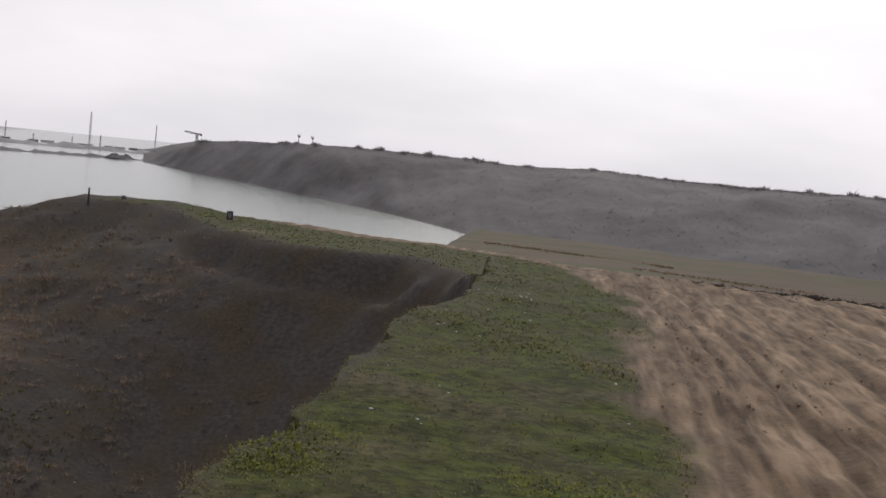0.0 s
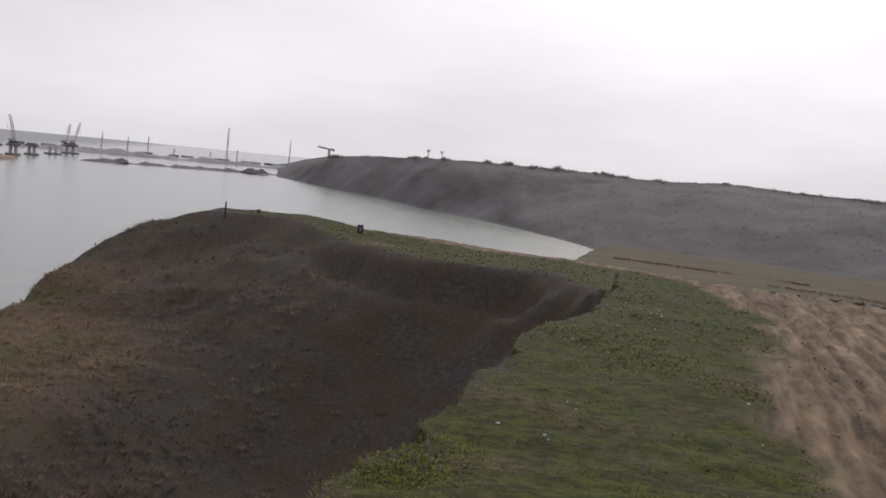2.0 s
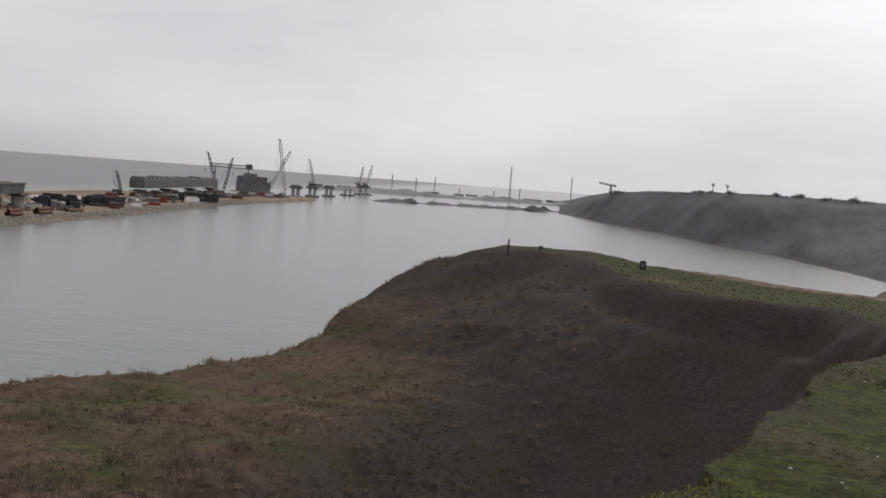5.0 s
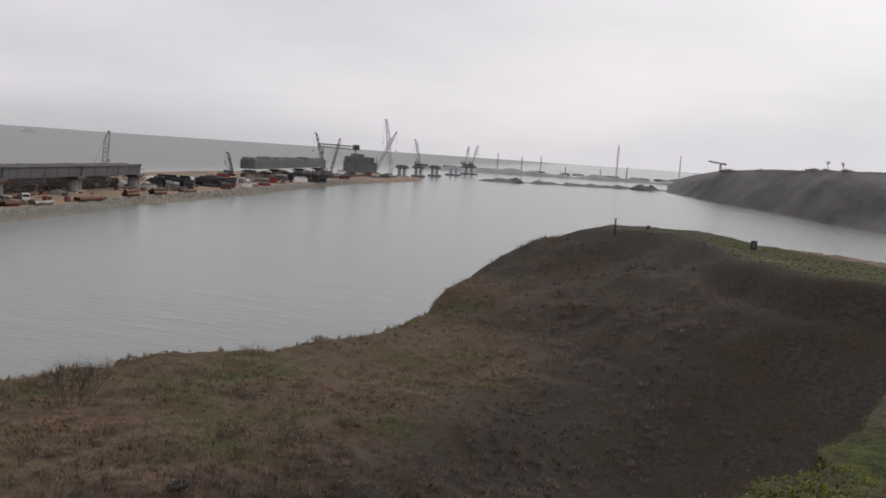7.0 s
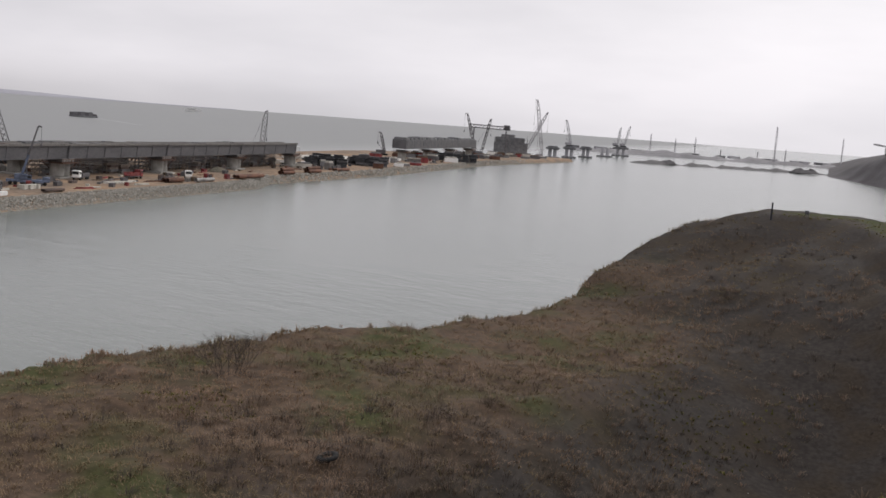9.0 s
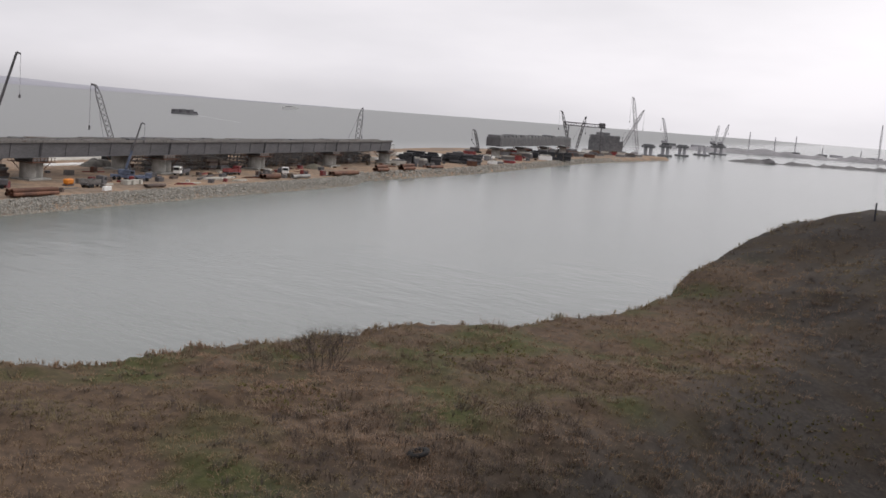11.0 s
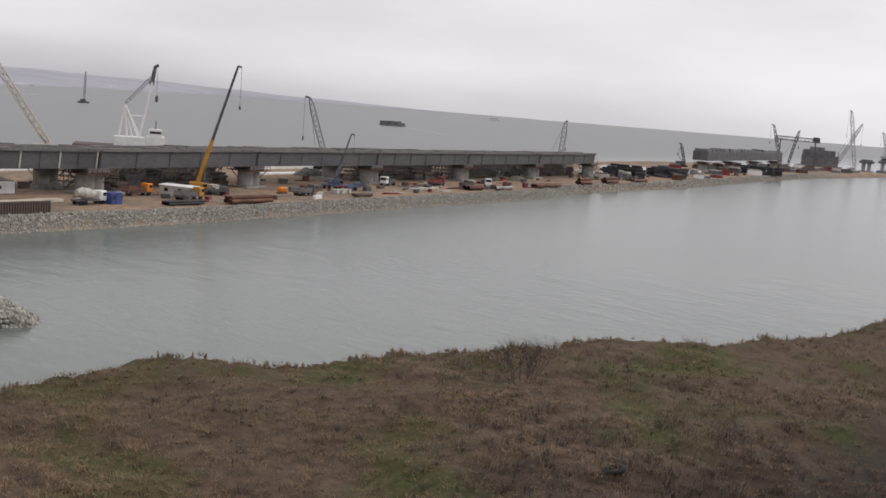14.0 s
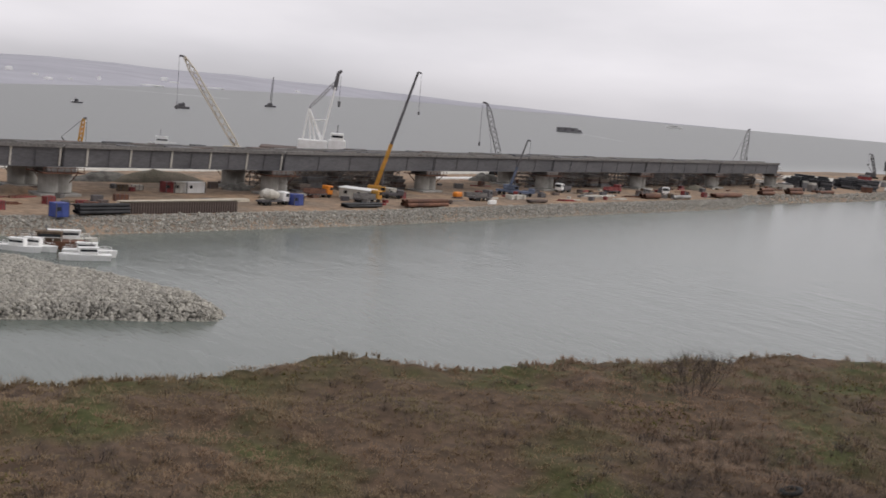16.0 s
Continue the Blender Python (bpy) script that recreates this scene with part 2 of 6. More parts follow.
def ground_height(x, y):
    x, y = np.asarray(x, float), np.asarray(y, float)
    z, d, e, bowl = ground_raw(x, y)
    u, v = np.clip(x + 70, 0, 109.99), np.clip(y + 20, 0, 149.99)
    i, j = u.astype(int), v.astype(int)
    u, v = u - i, v - j
    worn = (SOFT[i, j] * (1 - u) + SOFT[i + 1, j] * u) * (1 - v) + (SOFT[i, j + 1] * (1 - u) + SOFT[i + 1, j + 1] * u) * v
    w = sstep(1.5, 9, d) * sstep(-27, -15, x)
    z = z * (1 - w) + worn * w
    rough = sstep(0.3, 4, d)
    z = z + rough * ((0.17 - 0.09 * bowl) * fbm(x * 0.5, y * 0.5, 3, 11) + 0.05 * vnoise(x * 2.2, y * 2.2, 12) + 0.14 * (1 - bowl) * np.clip(vnoise(x * 0.9, y * 0.9, 14), 0, 1))
    # the sea cliff, and the low valley to the east
    east = sstep(-5, 25, x)
    foot = -1.0 + 4.0 * east
    z = np.where(e > 0, foot + (z - foot) * np.exp(-np.clip(e, 0, None) / 6.0) * (1 - sstep(0, 30, e)) , z)
    return z, d, e


def ground_mask(x, y, d):
    left = np.interp(y, [p[0] for p in ROAD_LEFT], [p[1] for p in ROAD_LEFT])
    edge = 0.3 * fbm(x * 1.3, y * 0.8, 3, 21)
    road = sstep(-0.25, 0.35, x - left + edge) * sstep(0.6, -0.2, d) * sstep(62, 50, y)
    path = 0.85 * sstep(3.6, 2.4, -d) * sstep(-0.4, 0.2, -d) * sstep(74, 79, y) * sstep(-15, -11, x)
    return np.clip(road + path, 0, 1)


def earth_material():
    """One ground: turf, trampled dirt, bare earth faces and dry weeds, by where each lies."""
    m = bpy.data.materials.new("turf_and_earth")
    m.use_nodes = True
    nt = m.node_tree
    N, L = nt.nodes, nt.links
    b = N["Principled BSDF"]
    b.inputs["Roughness"].default_value = 0.95
    b.inputs["Specular IOR Level"].default_value = 0.12
    geo = N.new("ShaderNodeNewGeometry")

    def nz(scale, detail=4.0, vec=None):
        n = N.new("ShaderNodeTexNoise")
        n.inputs["Scale"].default_value, n.inputs["Detail"].default_value = scale, detail
        L.new(vec or geo.outputs["Position"], n.inputs["Vector"])
        return n.outputs[0]

    def two(fac, a, bcol, lo=0.38, hi=0.62):
        r = N.new("ShaderNodeValToRGB")
        r.color_ramp.elements[0].position, r.color_ramp.elements[0].color = lo, (*a, 1)
        r.color_ramp.elements[1].position, r.color_ramp.elements[1].color = hi, (*bcol, 1)
        L.new(fac, r.inputs[0])
        return r.outputs[0]

    def blend(fac, a, bb):
        x = N.new("ShaderNodeMix")
        x.data_type = "RGBA"
        L.new(fac, x.inputs[0]), L.new(a, x.inputs[6]), L.new(bb, x.inputs[7])
        return x.outputs[2]

    def attr(name):
        a = N.new("ShaderNodeAttribute")
        a.attribute_name = name
        return a.outputs["Fac"]

    mp = N.new("ShaderNodeMapping")
    mp.vector_type = "TEXTURE"
    mp.inputs["Rotation"].default_value = (0, 0, radians(-7))
    mp.inputs["Scale"].default_value = (1.0, 7.0, 1.0)
    L.new(geo.outputs["Position"], mp.inputs["Vector"])
    turf = blend(two(nz(0.9), (0.0, 0.0, 0.0), (1, 1, 1), 0.45, 0.63), two(nz(5, 7), (0.017, 0.021, 0.003), (0.053, 0.064, 0.009)), two(nz(8, 7), (0.026, 0.025, 0.009), (0.074, 0.064, 0.031)))
    dirt = blend(two(nz(1.6, 5, mp.outputs[0]), (0, 0, 0), (1, 1, 1), 0.40, 0.62), two(nz(7, 8, mp.outputs[0]), (0.055, 0.036, 0.023), (0.185, 0.128, 0.084)), two(nz(6, 8, mp.outputs[0]), (0.125, 0.087, 0.057), (0.300, 0.218, 0.148)))
    face = blend(two(nz(0.35), (0, 0, 0), (1, 1, 1), 0.45, 0.6), two(nz(3.5, 6), (0.036, 0.031, 0.028), (0.056, 0.049, 0.043)), two(nz(5, 5), (0.040, 0.032, 0.024), (0.058, 0.045, 0.033)))
    weed = blend(two(nz(0.16, 5), (0, 0, 0), (1, 1, 1), 0.49, 0.64), two(nz(2.2, 6), (0.074, 0.053, 0.038), (0.120, 0.083, 0.057)), two(nz(3.2, 5), (0.046, 0.052, 0.018), (0.082, 0.084, 0.034)))
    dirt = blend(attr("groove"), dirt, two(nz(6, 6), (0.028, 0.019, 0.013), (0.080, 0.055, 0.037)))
    col = blend(attr("weed"), face, weed)
    col = blend(attr("turf"), col, turf)
    col = blend(attr("road"), col, dirt)
    L.new(col, b.inputs["Base Color"])
    bp = N.new("ShaderNodeBump")
    bp.inputs["Strength"].default_value, bp.inputs["Distance"].default_value = 0.45, 0.05
    L.new(nz(11, 6), bp.inputs["Height"])
    L.new(bp.outputs[0], b.inputs["Normal"])
    return m


EARTH = earth_material()


def polar_ground():
    az = np.concatenate([np.arange(-170, -32, 6.0), np.arange(-32, 8, 0.15), np.arange(8, 86, 0.30), np.arange(86, 190, 6.0)])
    rr = np.concatenate([[0.0, 0.6, 1.3, 2.0], np.geomspace(2.6, 130, 330), [150, 180, 220]])
    A, Rr = np.meshgrid(np.radians(az), rr, indexing="ij")
    x, y = -np.sin(A) * Rr, np.cos(A) * Rr
    z, d, e = ground_height(x, y)
    road = ground_mask(x, y, d)
    # ruts run along the track
    across = x - 0.12 * y - 2.0 + 0.25 * vnoise(y * 0.11, 0 * y, 31)
    ruts, groove = 0, 0
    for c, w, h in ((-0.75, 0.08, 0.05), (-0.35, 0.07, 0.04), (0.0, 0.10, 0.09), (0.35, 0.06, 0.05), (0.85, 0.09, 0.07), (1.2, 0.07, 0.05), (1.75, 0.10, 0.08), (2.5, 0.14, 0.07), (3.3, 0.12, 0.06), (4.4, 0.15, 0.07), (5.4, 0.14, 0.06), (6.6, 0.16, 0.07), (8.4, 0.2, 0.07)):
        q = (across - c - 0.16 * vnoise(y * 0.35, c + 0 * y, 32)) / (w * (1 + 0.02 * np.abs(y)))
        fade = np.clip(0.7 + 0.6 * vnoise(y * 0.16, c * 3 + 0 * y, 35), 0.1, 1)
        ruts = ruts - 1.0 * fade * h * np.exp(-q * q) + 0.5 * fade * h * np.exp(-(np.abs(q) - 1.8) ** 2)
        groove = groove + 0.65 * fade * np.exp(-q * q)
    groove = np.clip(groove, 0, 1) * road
    z = z + road * (ruts + 0.012 * fbm(x * 3.5, y * 0.6, 3, 33))
    turf = sstep(0.22, -0.25, d + 0.65 * sstep(25, 45, y) + 0.22 * vnoise(x * 1.1, y * 1.1, 41) + 1.5 * sstep(-16, -24, x)) * (1 - road)
    weed = sstep(0.55, 1.0, 0.35 * (d / 26.0) + 0.2 * vnoise(x * 0.12, y * 0.12, 42) + 0.75 * sstep(-10, -30, x) * (1 - 0.4 * sstep(62, 76, y))) * (1 - turf)
    n, mcount = A.shape
    verts = np.stack([x, y, z], -1).reshape(-1, 3)
    idx = np.arange(n * mcount).reshape(n, mcount)
    keep_road = (road[:-1, :-1] + road[1:, 1:]) / 2 > 0.5
    quads = np.stack([idx[:-1, :-1], idx[:-1, 1:], idx[1:, 1:], idx[1:, :-1]], -1)[:, :, ::-1]
    wrap = np.stack([idx[-1, :-1], idx[-1, 1:], idx[0, 1:], idx[0, :-1]], -1)[:, ::-1]
    made = []
    for name, sel in (("ground", ~keep_road), ("dirt_road", keep_road)):
        f = quads[sel].reshape(-1, 4)
        if name == "ground":
            f = np.concatenate([f, wrap])
        used = np.unique(f)
        remap = np.zeros(len(verts), int)
        remap[used] = np.arange(len(used))
        ob = from_arrays(name, verts[used], remap[f], EARTH)
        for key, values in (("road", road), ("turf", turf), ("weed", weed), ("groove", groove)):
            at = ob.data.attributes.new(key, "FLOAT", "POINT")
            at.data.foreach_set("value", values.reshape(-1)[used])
        made.append(ob)
    tagged(made[0], "grassy cliff top, dark earth gully and dry weedy terrace", "ground", kind="structure")
    tagged(made[1], "rutted pale brown dirt track beside the grass", "road", kind="structure")


polar_ground()

# ---------------------------------------------------------------- the sea
def sea():
    bm = bmesh.new()
    rings = [8, 60, 150, 300, 600, 1200, 2400, 4950]
    last = None
    for r in rings:
        ring = [bm.verts.new((r * math.cos(a), r * math.sin(a), 0)) for a in np.linspace(0, 2 * math.pi, 97)[:-1]]
        if last:
            for k in range(96):
                bm.faces.new((last[k], ring[k], ring[(k + 1) % 96], last[(k + 1) % 96]))
        else:
            bm.faces.new(ring)
        last = ring
    tagged(link_bm("sea", bm, WATER), "grey-green rippled sea water of the bay", "water", kind="structure")


sea()

# ---------------------------------------------------------------- the hill across the bay
HILL_BASE = [(-70, 300), (-45, 380), (-22, 440), (-14, 455), (-8, 470), (-4, 485), (-1.25, 497), (2.1, 588), (6.7, 720), (12.2, 973), (14.6, 1185), (15.0, 1215)]
# distance haze is mixed into the scrub's base colour, greyer and bluer
HILL = mat("hazed_winter_scrub", (0.140, 0.134, 0.138), 0.95, 0, 0.12, 0.020, 0.22, 0.04, dist=0.6, second=(0.088, 0.082, 0.084), spec=0.1)
VALLEY = mat("dry_reed_field", (0.115, 0.088, 0.070), 0.95, 0, 0.3, 0.03, 0.4, 0.6, dist=0.5, second=(0.080, 0.082, 0.046), spec=0.1, streak=(0.15, 1.6, 1.0))


def hill_height(az, v):
    """Height at v metres inland of the hill's foot."""
    rise = 320 - 200 * sstep(-4, 8, az)
    u = np.clip(v / rise, 0, 1)
    base = 34.6 * (1 - (1 - u) ** 1.7)
    gullies = np.abs(vnoise(az * 0.55 + v * 0.004, v * 0.0035, 51)) * 6.5 + np.abs(vnoise(az * 1.7, v * 0.008, 52)) * 2.2
    h = base - gullies * np.sin(np.pi * np.clip(u, 0, 1)) ** 0.8 * 0.9
    h = h + 0.5 * vnoise(az * 2, v * 0.05, 53)
    end = np.interp(az, [7.5, 10, 12.2, 13.5, 14.3, 14.9], [1.0, 0.93, 0.76, 0.42, 0.12, 0.0])
    return h * end * (0.96 + 0.04 * vnoise(az * 0.25, 0 * v, 54)) + 0.3


def hill():
    az = np.arange(-70, 15.0, 0.25)
    v = np.concatenate([[-30, -8, 0], np.linspace(6, 330, 70), np.linspace(350, 900, 14)])
    A, V = np.meshgrid(az, v, indexing="ij")
    r = np.interp(A, [p[0] for p in HILL_BASE], [p[1] for p in HILL_BASE]) + V
    r = r + np.clip(V, 0, 20) / 20 * 8 * vnoise(A * 0.8, V * 0.01, 55)
    z = np.where(V > 0, hill_height(A, V), 0.04 * V)
    inland = sstep(-1.0, -3.0, A)
    z = z + 2.4 * inland * sstep(-25, 0, V) * sstep(330, 150, V)
    verts = np.stack([-np.sin(np.radians(A)) * r, np.cos(np.radians(A)) * r, z], -1).reshape(-1, 3)
    idx = np.arange(A.size).reshape(A.shape)
    quads = np.stack([idx[:-1, :-1], idx[1:, :-1], idx[1:, 1:], idx[:-1, 1:]], -1).reshape(-1, 4)
    tagged(from_arrays("hill", verts, quads[:, ::-1], HILL), "long flat-topped hill with grey-brown winter scrub, distance haze painted in", "hill", kind="structure")


hill()


def valley():
    f = np.linspace(0, 1, 60)
    rr = np.linspace(150, 530, 70)
    Fv, r = np.meshgrid(f, rr, indexing="ij")
    left = np.interp(r, [150, 330, 415, 497, 530], [4.0, 1.6, -0.30, -1.25, -1.5])
    A = left - 75 * Fv ** 1.6
    z = 2.6 + 0.4 * fbm(A * 0.4, r * 0.02, 3, 61)
    z = z - 3.4 * sstep(1.1, 0.0, left - A)
    verts = np.stack([-np.sin(np.radians(A)) * r, np.cos(np.radians(A)) * r, z], -1).reshape(-1, 3)
    idx = np.arange(A.size).reshape(A.shape)
    quads = np.stack([idx[:-1, :-1], idx[1:, :-1], idx[1:, 1:], idx[:-1, 1:]], -1).reshape(-1, 4)
    tagged(from_arrays("valley_field", verts, quads, VALLEY), "flat dry brown reed field below the hill", "field", kind="structure")


valley()

# ---------------------------------------------------------------- the made ground under the bridge works
SHORE = [(-190, -120), (-196, 0), (-201.3, 40.6), (-204.3, 60.8), (-210.8, 85.3), (-222.8, 131.3), (-245.4, 199.1), (-276.6, 299.7), (-292.9, 323.8), (-322.8, 432.3), (-403.1, 666), (-451.5, 872.8), (-458, 900)]
YARD_Z = 2.5
SAND = mat("yard_sand", (0.315, 0.222, 0.150), 0.95, 0, 0.3, 0.07, 0.6, 0.5, dist=0.2, second=(0.200, 0.158, 0.122), spec=0.1)


def yard():
    """A bank of made ground: stony slope at the water, level yard behind it."""
    pts = [Vector((*p, 0)) for p in SHORE]
    fine = []
    for a, b in zip(pts, pts[1:]):
        n = max(2, int((b - a).length / 6))
        fine += [a.lerp(b, k / n) for k in range(n)]
    fine.append(pts[-1])
    off = [-6, 0, 3, 6, 9, 14, 20, 30, 42, 56, 72, 90, 105, 115, 122]
    hgt = [-1.2, 0.0, 1.0, 1.9, 2.4, 2.5, 2.5, 2.5, 2.5, 2.5, 2.5, 2.5, 2.3, 0.4, -1.0]
    verts, faces = [], []
    for k, p in enumerate(fine):
        t = (fine[min(k + 3, len(fine) - 1)] - fine[max(k - 3, 0)]).normalized()
        nrm = Vector((-t.y, t.x, 0))
        shrink = 1.0 - 0.55 * float(sstep(0.75, 1.0, k / len(fine)))
        for o, h in zip(off, hgt):
            q = p + nrm * o * shrink
            verts.append((q.x, q.y, h + (0.12 * float(vnoise(q.x * 0.2, q.y * 0.2, 71)) if h > 0.5 else 0)))
    m = len(off)
    for k in range(len(fine) - 1):
        for j in range(m - 1):
            faces.append((k * m + j, (k + 1) * m + j, (k + 1) * m + j + 1, k * m + j + 1))
    tagged(from_arrays("yard_ground", verts, faces, SAND), "sandy brown made ground of the construction yard", "ground", kind="structure")


yard()

# ---------------------------------------------------------------- bridge
AXIS = [(-224, -50), (-234.0, 2.5), (-244.5, 60.0), (-257.5, 116), (-278, 172.5), (-296.2, 230), (-314.8, 288), (-333.2, 345.6), (-352, 402)]

# ---------------------------------------------------------------- paints and stuffs of the yard
DARK_STEEL = mat("shadowed_steel", (0.125, 0.124, 0.130), 0.6, 0.2, 0.2, 0.3, 3.0, 0.1, second=(0.090, 0.089, 0.094))
WEB = mat("girder_web", (0.135, 0.133, 0.141), 0.6, 0.1, 0.18, 0.08, 0.9, 0.1, second=(0.105, 0.104, 0.111), streak=(1, 1, 3))
SLAB = mat("deck_slab", (0.19, 0.18, 0.171), 0.85, 0, 0.3, 0.15, 2.0, 0.3, second=(0.135, 0.127, 0.121))
RUST = mat("rusty_pipe_steel", (0.175, 0.085, 0.055), 0.8, 0.1, 0.3, 0.4, 4.0, 0.2, second=(0.095, 0.050, 0.038), per_object=0.2)
BLACKPIPE = mat("black_coated_pipe", (0.035, 0.035, 0.038), 0.5, 0.1, 0.2, 0.5, 4.0, 0.1)
GREYPIPE = mat("grey_pipe_steel", (0.36, 0.35, 0.34), 0.6, 0.2, 0.2, 0.5, 4.0, 0.1)
WHITE = mat("white_paint", (0.84, 0.84, 0.83), 0.5, 0, 0.06, 0.6, 5.0, 0.05, second=(0.76, 0.755, 0.73))
OFFWHITE = mat("dusty_white_sheet", (0.55, 0.53, 0.48), 0.8, 0, 0.15, 0.3, 2.0, 0.3, second=(0.42, 0.40, 0.35))
REDPAINT = mat("red_paint", (0.28, 0.055, 0.055), 0.6, 0, 0.15, 0.5, 4.0, 0.05)
BLUEPAINT = mat("blue_paint", (0.06, 0.09, 0.30), 0.55, 0, 0.12, 0.5, 4.0, 0.05, second=(0.045, 0.065, 0.22))
PALEBLUE = mat("crane_blue_paint", (0.17, 0.21, 0.30), 0.55, 0, 0.15, 0.5, 4.0, 0.05)
YELLOW = mat("crane_yellow_paint", (0.56, 0.27, 0.05), 0.55, 0, 0.12, 0.6, 4.0, 0.05, second=(0.40, 0.22, 0.04))
PALEYELLOW = mat("faded_yellow_paint", (0.56, 0.50, 0.40), 0.6, 0, 0.15, 0.4, 3.0, 0.05, second=(0.50, 0.45, 0.37))
ORANGE = mat("orange_plastic", (0.75, 0.26, 0.03), 0.5, 0, 0.06, 0.8, 4.0, 0.05, second=(0.62, 0.20, 0.025))
BOOMGREY = mat("boom_grey_paint", (0.125, 0.12, 0.125), 0.55, 0.1, 0.15, 0.5, 4.0, 0.05, second=(0.10, 0.095, 0.10))
# the next two greys are lightened to carry haze over the works
FARGREY = mat("hazed_grey_mast_paint", (0.50, 0.49, 0.51), 0.7, 0, 0.12, 0.1, 1.0, 0.0, second=(0.32, 0.31, 0.33))
FARDARK = mat("hazed_grey_formwork", (0.20, 0.20, 0.205), 0.85, 0, 0.3, 0.1, 0.6, 0.2, second=(0.15, 0.15, 0.155))
OLDTUBE = mat("rusted_scaffold_tube", (0.27, 0.225, 0.19), 0.85, 0, 0.3, 0.3, 2.0, 0.1, second=(0.19, 0.16, 0.14))
GLASS = mat("dark_window_glass", (0.03, 0.035, 0.04), 0.12, 0, 0.05, 1, 4, 0.0, spec=0.5)
RUBBER = mat("black_rubber", (0.025, 0.025, 0.025), 0.85, 0, 0.2, 2, 12, 0.2)
TIMBER = mat("weathered_timber", (0.17, 0.125, 0.085), 0.9, 0, 0.25, 0.8, 6.0, 0.2)
SHEETPILE = mat("rusty_sheet_piling", (0.150, 0.110, 0.094), 0.85, 0, 0.3, 0.4, 3.0, 0.2, second=(0.098, 0.078, 0.070))
STONE = mat("quarry_stone", (0.40, 0.380, 0.330), 0.95, 0, 0.2, 1.2, 7.0, 0.4, second=(0.30, 0.287, 0.255), per_object=0.25, island=0.27)
WETSTONE = mat("stone_bed", (0.16, 0.152, 0.135), 0.9, 0, 0.3, 0.6, 3.0, 0.5, second=(0.075, 0.07, 0.062))
SOIL = mat("heaped_soil", (0.135, 0.115, 0.088), 0.95, 0, 0.25, 0.3, 2.5, 0.5, dist=0.1, second=(0.095, 0.088, 0.065))
# coast colour has the haze painted in, close to the low sky's tone
FARSHORE = mat("hazed_distant_shore", (0.375, 0.372, 0.410), 0.95, 0, 0.06, 0.004, 0.03, 0.0, second=(0.33, 0.33, 0.365))


def spot(az, r, z=0.0):
    return Vector((-math.sin(radians(az)) * r, math.cos(radians(az)) * r, z))


def thing(name, az, r, z=YARD_Z, turn=None, label="", category="", group=""):
    """An Empty at the base of a thing; its x points right as seen from the cliff, unless turned."""
    e = new(name)
    p = spot(az, r, z)
    e.matrix_world = pose(p.x, p.y, p.z, 0, 0, az if turn is None else turn)
    return tagged(e, label, category, group)


def simple(name, bm, material, az, r, z=YARD_Z, turn=None, label="", category="", group="", smooth=False):
    ob = link_bm(name, bm, material, smooth=smooth)
    p = spot(az, r, z)
    ob.matrix_world = pose(p.x, p.y, p.z, 0, 0, az if turn is None else turn)
    return tagged(ob, label, category, group)


ALONG = 18.4     # heading of the bridge


